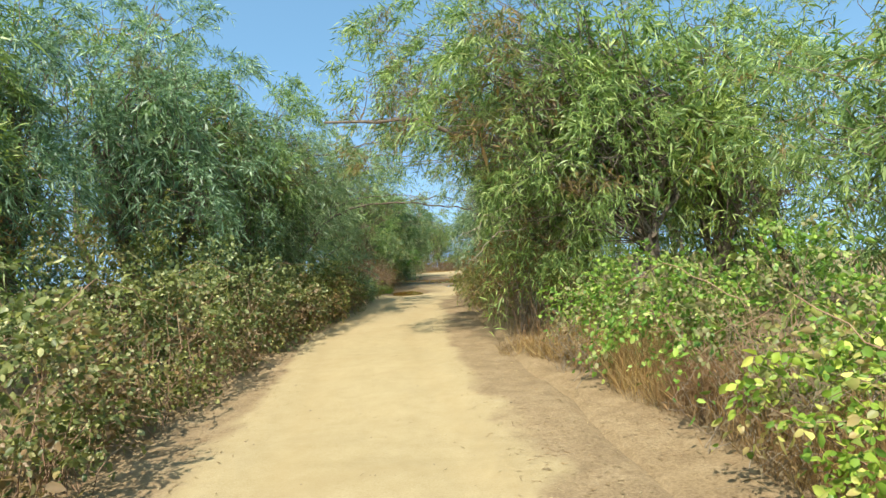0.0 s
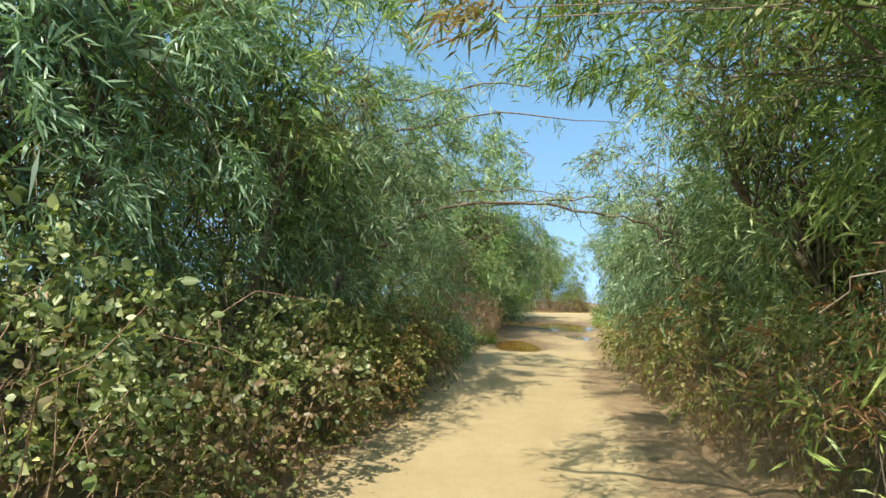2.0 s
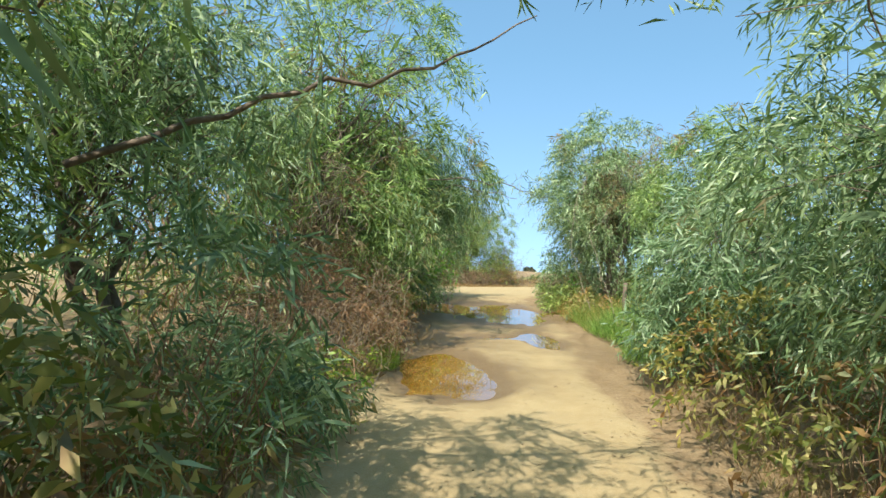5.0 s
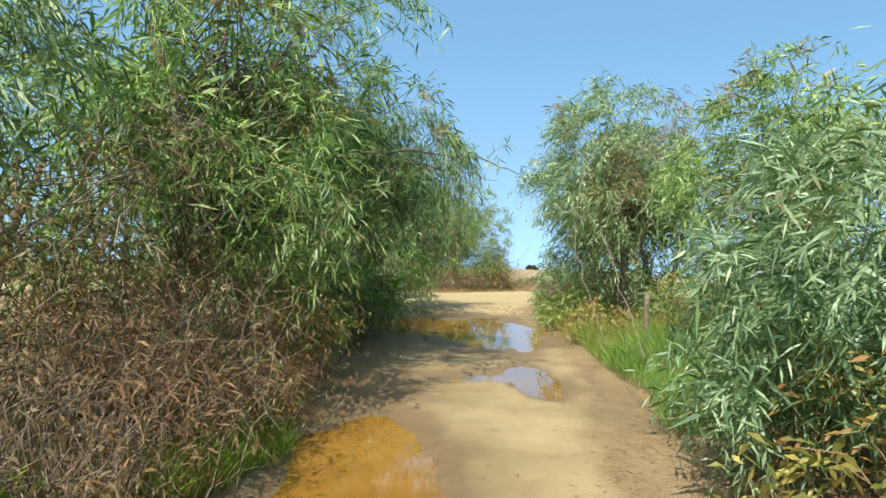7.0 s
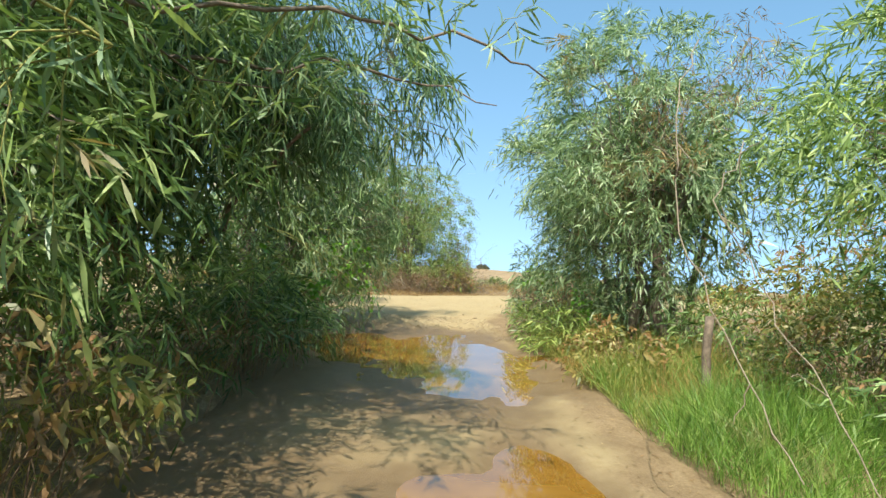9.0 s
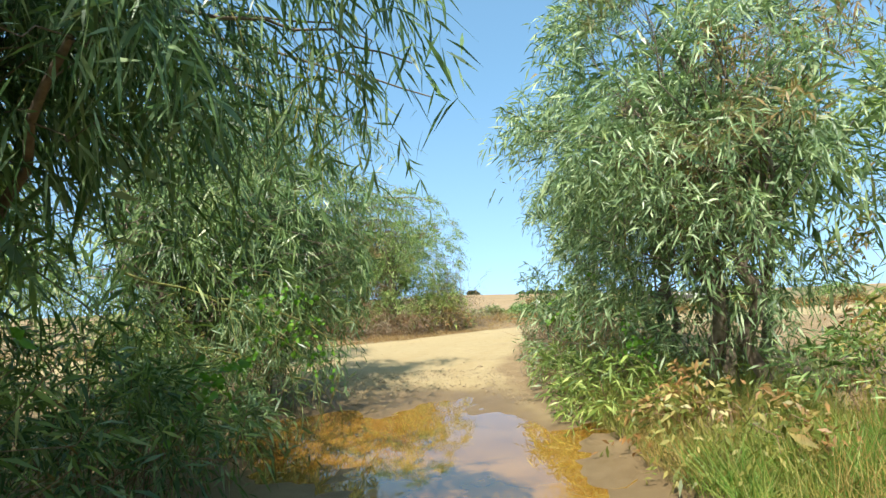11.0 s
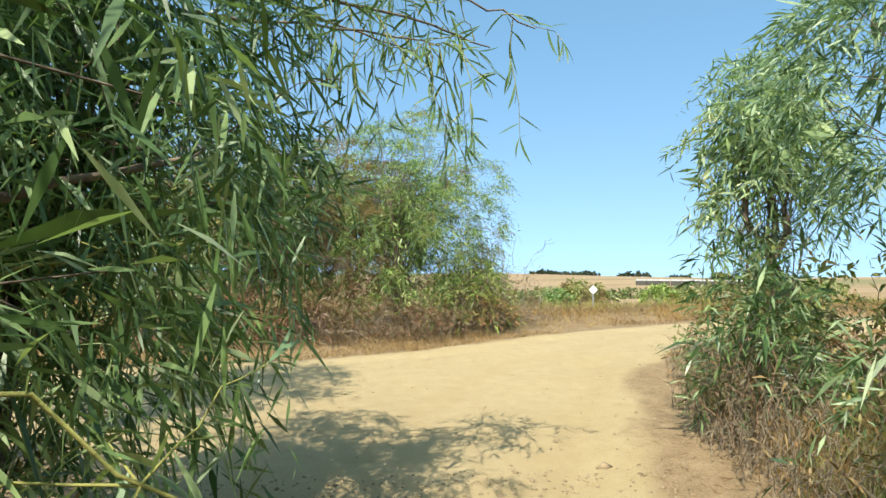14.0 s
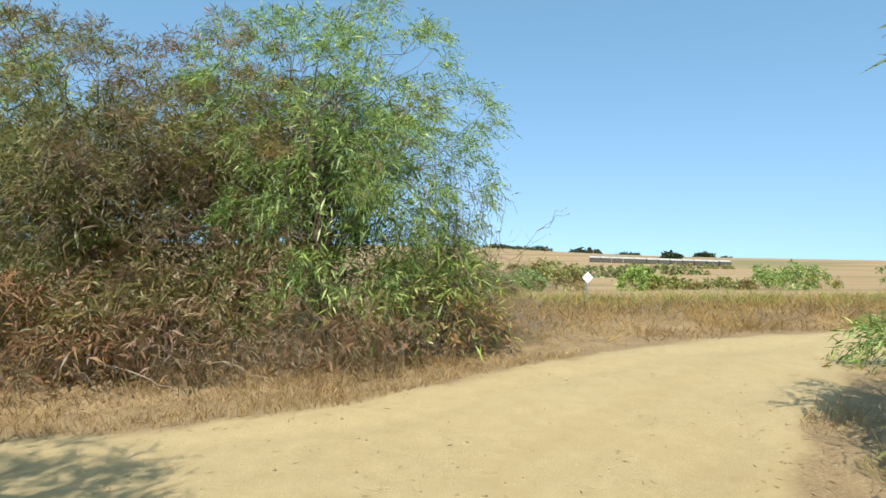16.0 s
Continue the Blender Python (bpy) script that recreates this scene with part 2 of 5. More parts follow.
# ---- mesh tools ----
def mesh_from(name, verts, faces, mat, smooth=False):
    """One mesh from arrays: verts (n, 3), faces (m, 3 or 4)."""
    me = bpy.data.meshes.new(name)
    verts, faces = np.asarray(verts, np.float32), np.asarray(faces, np.int32)
    k = faces.shape[1]
    me.vertices.add(len(verts))
    me.vertices.foreach_set("co", verts.ravel())
    me.loops.add(faces.size)
    me.loops.foreach_set("vertex_index", faces.ravel())
    me.polygons.add(len(faces))
    me.polygons.foreach_set("loop_start", np.arange(0, faces.size, k, dtype=np.int32))
    if smooth:
        me.polygons.foreach_set("use_smooth", np.ones(len(faces), bool))
    me.materials.append(mat)
    me.update(calc_edges=True)
    return me


def part(name, me, parent, label=""):
    ob = new(name, me)
    ob.parent = parent
    return tagged(ob, label) if label else ob


def unit(v):
    return v / np.maximum(np.linalg.norm(v, axis=-1, keepdims=True), 1e-9)


def tubes(paths, radii, sides=5):
    """Tapered tubes: paths (n, k, 3), radii (n, k)."""
    paths, radii = np.asarray(paths, float), np.asarray(radii, float)
    n, k, _ = paths.shape
    tang = unit(np.gradient(paths, axis=1))
    ref = np.where(np.abs(tang[..., 2:3]) > 0.9, np.array([1.0, 0, 0]), np.array([0, 0, 1.0]))
    a = unit(np.cross(tang, ref))
    b = np.cross(tang, a)
    ang = np.arange(sides) * 2 * np.pi / sides
    ring = paths[:, :, None] + radii[:, :, None, None] * (a[:, :, None] * np.cos(ang)[:, None] + b[:, :, None] * np.sin(ang)[:, None])
    idx = np.arange(n * k * sides).reshape(n, k, sides)
    nxt = np.roll(idx, -1, axis=2)
    faces = np.stack([idx[:, :-1], nxt[:, :-1], nxt[:, 1:], idx[:, 1:]], -1).reshape(-1, 4)
    return ring.reshape(-1, 3), faces


def bent(a, b, k=6, wobble=0.1, sag=0.0, gen=rng):
    """A wavering line from a to b."""
    a, b = np.asarray(a, float), np.asarray(b, float)
    t = np.linspace(0, 1, k)[:, None]
    p = a + (b - a) * t
    off = gen.normal(0, 1, (k, 3)) * wobble * np.linalg.norm(b - a)
    off[0] = off[-1] = 0
    p = p + off * np.sin(np.pi * t) * 0.6
    p[:, 2] -= sag * 4 * (t * (1 - t))[:, 0]
    return p


def leaves(base, direction, side, length, width, sag, wide_at=0.45):
    """One folded blade a leaf, base to tip."""
    n = len(base)
    tip = base + direction * length[:, None]
    tip[:, 2] -= sag * length
    mid = base + direction * (length * wide_at)[:, None]
    mid[:, 2] += 0.10 * sag * length
    v = np.stack([base, mid + side * width[:, None] / 2, tip, mid - side * width[:, None] / 2], 1)
    return v.reshape(-1, 3), np.arange(4 * n).reshape(n, 4)


def broad(base, direction, side, length, width, sag):
    """Broad pointed leaves, folded along the rib."""
    n = len(base)
    up = unit(np.cross(side, direction))
    rows = [base]
    for t, w in ((0.3, 0.92), (0.68, 0.8)):
        p = base + direction * (length * t)[:, None]
        p[:, 2] -= sag * length * t * t
        for q in (1, -1):
            rows.append(p + q * side * (width * w / 2)[:, None] + up * (width * 0.16)[:, None])
    tip = base + direction * length[:, None]
    tip[:, 2] -= sag * length
    rows.append(tip)
    i = np.arange(n)[:, None] * 6
    f = np.concatenate([i + np.array([0, 1, 3, 5]), i + np.array([0, 5, 4, 2])], 0)
    return np.stack(rows, 1).reshape(-1, 3), f


def slender(base, direction, side, length, width, sag):
    """Long narrow blades, curved and tapering to both ends."""
    n = len(base)
    rows = []
    for t, w in ((0.0, 0.2), (0.45, 1.0), (1.0, 0.06)):
        p = base + direction * (length * t)[:, None]
        p[:, 2] -= sag * length * t * t
        rows += [p + side * (width * w / 2)[:, None], p - side * (width * w / 2)[:, None]]
    v = np.stack(rows, 1).reshape(-1, 3)
    i = np.arange(n)[:, None] * 6
    f = np.concatenate([i + np.array([a, a + 1, a + 3, a + 2]) for a in (0, 2)], 0)
    return v, f


# ---- the lie of the land ----
EDGE = [(-2.1, -30), (-2.0, 0), (-1.96, 4.5), (-2.14, 7.2), (-2.5, 10.5), (-2.6, 12.5), (-2.4, 16), (-2.6, 19), (-2.6, 22), (-2.1, 24),
        (-1.65, 28), (-1.5, 30), (-1.9, 32), (-1.7, 35), (-2.1, 36.7), (-2.9, 38), (-4.2, 39.4), (-8, 39.8), (-24, 38.5), (-24, 42), (-9, 42.3), (-3.8, 41.9),
        (-1.7, 42.25), (0.15, 42.8), (1.9, 44.05), (4.1, 45.2), (7, 46), (10, 46.4), (30, 46), (30, 43.2), (11, 43.6), (6.2, 43.6),
        (3.9, 42), (2.6, 40.4), (2.0, 38.6), (1.5, 36.9), (1.2, 35), (1.4, 33), (1.4, 31), (1.15, 29.5), (1.0, 28), (0.65, 25.5), (0.45, 23.8), (0.2, 21),
        (0.1, 19), (-0.05, 16), (-0.05, 13.5), (0.12, 11), (0.35, 7), (0.6, 4.2), (0.8, 0), (0.9, -30)]
EDGE = np.array(EDGE, float)
PUDDLES = [(-1.42, 23.75, 0.72, 1.75, 0.10), (0.42, 27.1, 0.44, 1.05, 0.1), (-0.25, 27.15, 0.62, 0.42, 0.2), (0.12, 31.95, 1.5, 3.0, 0.0),
           (-1.2, 32.9, 1.1, 1.7, 0.0)]     # x, y, half widths, turn


def wave(x, y, s, seed):
    """Smooth pseudo-noise, about -1 to 1."""
    r = np.random.default_rng(seed)
    z = 0
    for o in range(4):
        f = s * 1.9 ** o
        a, p = r.uniform(0, 2 * np.pi, 3), r.uniform(0, 6.28, 3)
        for k in range(3):
            z = z + 0.6 ** o * np.sin(f * (x * np.cos(a[k]) + y * np.sin(a[k])) + p[k])
    return z / 4.2


def road_distance(x, y):
    """Metres inside (negative) or outside (positive) the sand's edge."""
    x, y = np.asarray(x, float), np.asarray(y, float)
    best, inside = np.full(x.shape, 1e9), np.zeros(x.shape, bool)
    for (ax, ay), (bx, by) in zip(EDGE, np.roll(EDGE, -1, 0)):
        dx, dy = bx - ax, by - ay
        t = np.clip(((x - ax) * dx + (y - ay) * dy) / (dx * dx + dy * dy + 1e-12), 0, 1)
        best = np.minimum(best, np.hypot(x - ax - t * dx, y - ay - t * dy))
        if ay != by:
            inside ^= ((ay > y) != (by > y)) & (x < dx * (y - ay) / (by - ay + 1e-12) + ax)
    return np.where(inside, -best, best)


def puddle_depth(x, y):
    """0 far from water, up to 1 in a puddle's middle."""
    out = np.zeros(np.shape(x))
    for px, py, rx, ry, turn in PUDDLES:
        c, s = math.cos(turn), math.sin(turn)
        u, v = ((x - px) * c + (y - py) * s) / rx, (-(x - px) * s + (y - py) * c) / ry
        r = np.sqrt(u * u + v * v) + 0.16 * wave(x, y, 3.0, 5) + 0.09 * wave(x, y, 11.0, 6)
        out = np.maximum(out, np.clip(1.25 - r, 0, 1.25))
    return out


def land(x, y):
    """The ground beside the track and away to the ridge."""
    d = np.maximum(np.asarray(y, float) - 47, 0)
    d = np.where(np.abs(x) > 25, np.maximum(d, np.abs(x) - 25), d)
    z = np.interp(d, [0, 13, 43, 150, 380, 700, 3000], [0, -0.9, -3.2, -8.2, -10.5, -24, -160])
    z = z - 0.045 * np.clip(x - 60, 0, 200) * np.clip((d - 200) / 180, 0, 1)
    return z + 0.04 * wave(x, y, 0.9, 3) + 1.2 * wave(x, y, 0.012, 9) * np.clip(d / 120, 0, 1)


def bank(x, y):
    r = road_distance(x, y)
    return land(x, y) + 0.12 * np.clip((r - 0.7) / 1.5, 0, 1) - 0.45 * np.clip((0.75 - r) / 0.45, 0, 1) + 0.03 * wave(x, y, 4.0, 8) * np.clip(r, 0, 1)


def road_z(x, y):
    r = road_distance(x, y) + 0.1 * wave(x, y, 2.2, 21)
    rut = -0.025 * np.exp(-((r + 0.55) / 0.16) ** 2)
    z = 0.03 + 0.02 * wave(x, y, 1.5, 23) + 0.012 * wave(x, y, 6.0, 24) + rut - 0.03 * np.clip((r + 0.2) / 0.6, 0, 1) - 0.25 * np.clip((r - 0.75) / 0.4, 0, 1)
    return z - 0.13 * puddle_depth(x, y)


def surface(x, y):
    """The upper of road and bank at single or many places."""
    x, y = np.atleast_1d(np.asarray(x, float)), np.atleast_1d(np.asarray(y, float))
    return np.maximum(bank(x, y), np.where(road_distance(x, y) < 1.1, road_z(x, y), -999))


def grid_sheet(name, xs, ys, height, mat):
    X, Y = np.meshgrid(xs, ys)
    Z = height(X, Y)
    nx, ny = len(xs), len(ys)
    i = np.arange(nx * ny).reshape(ny, nx)
    faces = np.stack([i[:-1, :-1], i[:-1, 1:], i[1:, 1:], i[1:, :-1]], -1).reshape(-1, 4)
    return X, Y, Z, faces


def far_steps(lo, hi, near, step, far):
    a = np.arange(lo, hi + step / 2, step)
    g = np.geomspace(1, far, near)
    return np.concatenate([lo - g[::-1], a, hi + g])


def build_ground():
    xs, ys = far_steps(-9, 12, 44, 0.4, 2500), far_steps(-6, 52, 64, 0.4, 3000)
    X, Y, Z, F = grid_sheet("ground", xs, ys, bank, SOIL)
    ob = new("ground", mesh_from("ground", np.stack([X, Y, Z], -1).reshape(-1, 3), F, SOIL, True))
    tagged(ob, "brown litter-strewn soil running out into dry fields", "ground", kind="structure")
    xs, ys = np.arange(-26, 32, 0.15), np.arange(-12, 49, 0.15)
    X, Y, Z, F = grid_sheet("road", xs, ys, road_z, SAND)
    r = road_distance(X, Y).ravel()
    keep = (r[F] < 1.2).all(1)
    F = F[keep]
    used = np.unique(F)
    back_to = np.full(X.size, -1)
    back_to[used] = np.arange(len(used))
    V = np.stack([X, Y, Z], -1).reshape(-1, 3)[used]
    me = mesh_from("road", V, back_to[F], SAND, True)
    pd = puddle_depth(V[:, 0], V[:, 1])
    soft = np.clip(wave(V[:, 0], V[:, 1], 2.4, 31) * 0.5 + 0.5, 0, 1)
    near_wet = np.clip((V[:, 1] - 21.5) / 2.5, 0, 1) * np.clip((36.5 - V[:, 1]) / 1.5, 0, 1)
    # wet mud round the puddles; the left-hand term also paints in tree shade
    damp_shade = np.clip(pd * 2.2 + near_wet * (soft * 0.95 + 0.55 * np.clip(-0.1 - V[:, 0], 0, 1)) - 0.15, 0, 1)
    me.attributes.new("damp_shade", "FLOAT", "POINT").data.foreach_set("value", damp_shade.astype(np.float32))
    rv = road_distance(V[:, 0], V[:, 1]) + 0.22 * wave(V[:, 0], V[:, 1], 2.0, 33) + 0.12 * wave(V[:, 0], V[:, 1], 7.0, 34)
    me.attributes.new("verge", "FLOAT", "POINT").data.foreach_set("value", np.clip((rv + 0.25) / 0.6, 0, 1).astype(np.float32))
    line = np.array([(0, -12), (0, 0), (-0.3, 3.8), (-1.1, 8.6), (-1.6, 13), (-0.84, 18.6), (-0.75, 23), (-0.5, 27), (-0.35, 33), (0.1, 37.4), (1.8, 41), (5.5, 44), (13, 45), (30, 44.8)], float)
    worn = np.zeros(len(V))
    for (ax, ay), (bx, by) in zip(line[:-1], line[1:]):
        dx, dy = bx - ax, by - ay
        t = np.clip(((V[:, 0] - ax) * dx + (V[:, 1] - ay) * dy) / (dx * dx + dy * dy), 0, 1)
        off = np.hypot(V[:, 0] - ax - t * dx, V[:, 1] - ay - t * dy) + 0.08 * wave(V[:, 0], V[:, 1], 1.1, 35)
        worn = np.maximum(worn, np.exp(-((off - 0.72) / 0.15) ** 2))
    me.attributes.new("worn", "FLOAT", "POINT").data.foreach_set("value", worn.astype(np.float32))
    tagged(new("road", me), "pale sandy dirt track with worn uneven edges", "dirt track", kind="structure")


def build_puddles():
    groups = [("amber muddy puddle lying in the wheel rut", [0]), ("amber muddy puddle beside the grassy verge", [1, 2]),
              ("wide muddy puddle across the whole track mirroring the sky", [3, 4])]
    for label, idx in groups:
        px = [PUDDLES[i] for i in idx]
        x0, x1 = min(p[0] - 1.6 * p[2] for p in px), max(p[0] + 1.6 * p[2] for p in px)
        y0, y1 = min(p[1] - 1.04 * p[3] for p in px), max(p[1] + 1.04 * p[3] for p in px)
        xs, ys = np.arange(x0, x1, 0.12), np.arange(y0, y1, 0.12)
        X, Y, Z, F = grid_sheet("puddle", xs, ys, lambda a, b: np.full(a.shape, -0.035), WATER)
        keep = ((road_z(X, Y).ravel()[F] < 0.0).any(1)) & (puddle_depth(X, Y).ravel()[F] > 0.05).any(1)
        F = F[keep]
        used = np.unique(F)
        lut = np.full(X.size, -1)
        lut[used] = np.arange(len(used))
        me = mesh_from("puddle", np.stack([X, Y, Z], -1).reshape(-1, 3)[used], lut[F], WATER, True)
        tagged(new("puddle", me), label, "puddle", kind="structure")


# ---- clear way for the drive ----
CL = np.array([(-30, -2.5), (0, -2.3), (8, -2.6), (12, -2.5), (14.5, -2.05), (16, -1.95), (19, -2.05), (22, -1.95), (24, -1.4), (27, -1.5), (29, -1.4),
               (31, -0.95), (32, -0.8), (33.5, -0.68), (35, -0.7), (36.2, -0.5), (37, -1.2), (38, -3.2), (39, -30)])
CR = np.array([(-30, 1.7), (5, 1.6), (8, 1.0), (9.2, 0.45), (12, 0.9), (14, 0.5), (17, 0.35), (20, 0.4), (23, 0.75), (26, 1.1), (29, 1.25),
               (32, 1.4), (34.5, 1.4), (36.5, 1.75), (38.5, 2.3), (41, 3.2), (43, 6)])
CZ = np.array([(-30, 9), (7.2, 9), (8.0, 2.75), (12.5, 2.9), (13.2, 3.7), (16.4, 3.7), (16.8, 2.6), (19, 2.75), (20, 9), (23, 4.2), (25, 2.35), (30, 2.2),
               (32, 2.15), (34.5, 2.05), (35.2, 1.9), (37, 1.9), (38, 2.8), (39.2, 3.0), (40, 9)])


def clear_of_way(p, margin=0.0):
    """True for points that do not hang in the space that the vehicle sweeps."""
    x, y, z = p[:, 0], p[:, 1], p[:, 2]
    low = np.clip((0.9 - z) / 0.9, 0, 1)
    under = np.clip((1.9 - z) / 0.5, 0, 1) * np.interp(y, [25.5, 27, 30.5, 32], [0, 0.5, 0.5, 0])
    w = 0.16 * wave(x * 0.3, y, 2.3, 41) + 0.1 * wave(z * 3, y * 2, 1.0, 42)
    xl = np.interp(y, CL[:, 0], CL[:, 1]) - 0.3 * low * np.clip((y - 11) / 3, 0.25, 1) - under + w + margin
    xr = np.interp(y, CR[:, 0], CR[:, 1]) + 0.05 * low + w - margin
    zc = np.interp(y, CZ[:, 0], CZ[:, 1]) + 2 * w
    return ~((x > xl) & (x < xr) & (z < zc) & (y < 41.6))


# ---- plants ----
def shoots(centres, radii, n_shoot, n_leaf, shoot_len, leaf_len, leaf_wid, droop, gen, out_from=None, spread=0.75):
    """Leafy shoots springing out of clumps; gives leaf arrays."""
    m = len(centres)
    c = np.repeat(centres, n_shoot, 0)
    rc = np.repeat(radii, n_shoot)
    k = len(c)
    d = unit(gen.normal(0, 1, (k, 3)))
    if out_from is not None:
        d = unit(d * spread + unit(c - out_from) * 0.62 + np.array([0, 0, 0.12]))
    start = c + d * rc[:, None] * gen.uniform(0.1, 0.75, (k, 1))
    L = shoot_len * gen.uniform(0.6, 1.3, k)
    t = np.linspace(0.12, 1.0, n_leaf)[None] + gen.uniform(-0.04, 0.04, (k, n_leaf))
    pos = start[:, None] + d[:, None] * (L[:, None] * t)[..., None]
    pos[..., 2] -= droop * L[:, None] * t ** 2
    tang = np.repeat(d[:, None], n_leaf, 1) * 1.0
    tang[..., 2] -= 2 * droop * t
    ld = unit(unit(tang) * 0.8 + gen.normal(0, 0.62, (k, n_leaf, 3)) + np.array([0, 0, -0.15 * droop]))
    pos, ld = pos.reshape(-1, 3), ld.reshape(-1, 3)
    n = len(pos)
    side = unit(np.cross(ld, gen.normal(0, 1, (n, 3))))
    size = gen.lognormal(-0.08, 0.3, n)
    return pos, ld, side, leaf_len * size * gen.uniform(0.85, 1.15, n), leaf_wid * size ** 0.7 * gen.uniform(0.8, 1.2, n), gen.uniform(0.0, 0.35, n) * droop


def wattle_tree(x, y, h, rx, ry, mat, label, n_clump=46, n_shoot=34, n_leaf=11, bottom=0.25, scale=1.0, droop=0.6, lean=(0, 0), seed=1, group="", face=None,
                clump=0.42, trunks=3, category="tree", fine=False):
    """A bushy wattle: forked trunks, limbs and a drooping crown of narrow leaves."""
    gen = np.random.default_rng(seed)
    near = scale < 2
    if near:
        n_clump, n_shoot, clump = int(n_clump * 1.32), int(n_shoot * (0.46 if fine else 0.4)), clump * 0.5
    else:
        n_clump, n_shoot = int(n_clump * 0.66), int(n_shoot * 0.92)
    base = np.array([x, y, float(surface(x, y)[0])])
    root = tagged(new("wattle_tree"), label, category, group)
    root.location = base
    # clumps over the crown's shell, most of them outward
    k = np.arange(n_clump) + 0.5
    spin, rise = k * 2.39996 + gen.uniform(0, 6.28), 1 - 2 * k / n_clump
    dirs = np.stack([np.sqrt(1 - rise ** 2) * np.cos(spin), np.sqrt(1 - rise ** 2) * np.sin(spin), rise], -1)
    dirs = unit(dirs + gen.normal(0, 0.16, (n_clump, 3)))
    if face is not None:
        flip = gen.uniform(0, 1, n_clump) < 0.75
        dirs[flip, 0] = np.abs(dirs[flip, 0]) * face
    rr = gen.uniform(0.62, 1.0, n_clump)
    inner = gen.uniform(0, 1, n_clump) < 0.2
    rr[inner] *= 0.55
    zc, hz = (h + bottom) / 2, (h - bottom) / 2
    cen = np.stack([dirs[:, 0] * rr * rx, dirs[:, 1] * rr * ry, zc + dirs[:, 2] * rr * hz], -1)
    up = np.clip(cen[:, 2] / h, 0, 1)[:, None]
    cen[:, :2] += np.array(lean) * up
    cen[:, 2] = np.maximum(cen[:, 2], 0.25)
    ok = clear_of_way(cen + base, -0.15)
    cen = cen[ok]
    rad = clump * gen.uniform(0.7, 1.25, len(cen)) * scale ** 0.5
    core = np.array([lean[0] * 0.3, lean[1] * 0.3, zc * 0.8])
    P, D, S, Ln, W, G = shoots(cen, rad, n_shoot, n_leaf, (0.42 if near else 0.54) * scale ** 0.5, 0.135 * scale, (0.0145 if fine else 0.0175) * scale, droop, gen, core, 0.62)
    tipz = P + D * Ln[:, None]
    keep = clear_of_way(P + base) & clear_of_way(tipz + base) & (P[:, 2] > 0.03) & (tipz[:, 2] > 0.02)
    v, f = (slender if fine else leaves)(P[keep], D[keep], S[keep], Ln[keep], W[keep], G[keep])
    if near:
        # larger leaves added inside the crown as an opaque core that keeps it dark
        m = max(12, int(n_clump * 0.26))
        mid = unit(gen.normal(0, 1, (m, 3))) * gen.uniform(0.1, 0.58, (m, 1)) * np.array([rx, ry, hz]) + np.array([lean[0] * 0.5, lean[1] * 0.5, zc])
        P, D, S, Ln, W, G = shoots(mid, np.full(m, 0.45), 16, 8, 0.55, 0.24 * min(1, scale), 0.04 * min(1, scale), droop, gen)
        tipz = P + D * Ln[:, None]
        keep = clear_of_way(P + base, -0.05) & clear_of_way(tipz + base, -0.05) & (P[:, 2] > 0.05) & (tipz[:, 2] > 0.02)
        iv, jf = leaves(P[keep], D[keep], S[keep], Ln[keep], W[keep], G[keep])
        jf = jf + len(v)
        v, f = np.concatenate([v, iv]), np.concatenate([f, jf])
    part("crown", mesh_from("crown", v, f, mat), root)
    # wood
    forks = []
    for k in range(trunks):
        a = gen.uniform(0, 6.28)
        foot = np.array([0.12 * math.cos(a), 0.12 * math.sin(a), -0.1])
        top = np.array([lean[0] * 0.5 + 0.35 * rx * math.cos(a), lean[1] * 0.5 + 0.35 * ry * math.sin(a), h * gen.uniform(0.45, 0.6)])
        line = bent(foot, top, 8, 0.07, gen=gen)
        tv, tf = tubes([line], [np.linspace(0.085, 0.04, 8) * (h / 5)], 8)
        part("trunk", mesh_from("trunk", tv, tf, BARK, True), root)
        forks.append(line)
    lines, rads = [], []
    for c in cen:
        line = forks[gen.integers(len(forks))]
        s = line[gen.integers(3, 8)]
        far = np.linalg.norm(c - s)
        lines.append(bent(s, c, 6, 0.1, -0.06 * far, gen))
        rads.append(np.linspace(0.012, 0.003, 6) * (h / 5))
    lines, rads = np.array(lines), np.array(rads)
    ok = clear_of_way((lines + base).reshape(-1, 3), -0.1).reshape(lines.shape[:2]).all(1)
    lines, rads = lines[ok], rads[ok]
    for k in range(min(5, len(lines))):
        tv, tf = tubes(lines[k:k + 1], rads[k:k + 1] * 1.4, 6)
        limb = part("limb", mesh_from("limb", tv, tf, BARK, True), root)
        for at in (2, 3, 4):
            end = lines[k, at] + gen.normal(0, 0.3, 3) + np.array([0, 0, 0.1])
            tv, tf = tubes([bent(lines[k, at], end, 4, 0.1, gen=gen)], [np.linspace(0.008, 0.003, 4)], 4)
            part("twig", mesh_from("twig", tv, tf, BARK, True), limb)
    if len(lines) > 5:
        tv, tf = tubes(lines[5:], rads[5:], 3)
        tagged(part("branchwork", mesh_from("branchwork", tv, tf, BARK, True), root), kind="stuff")
    return root


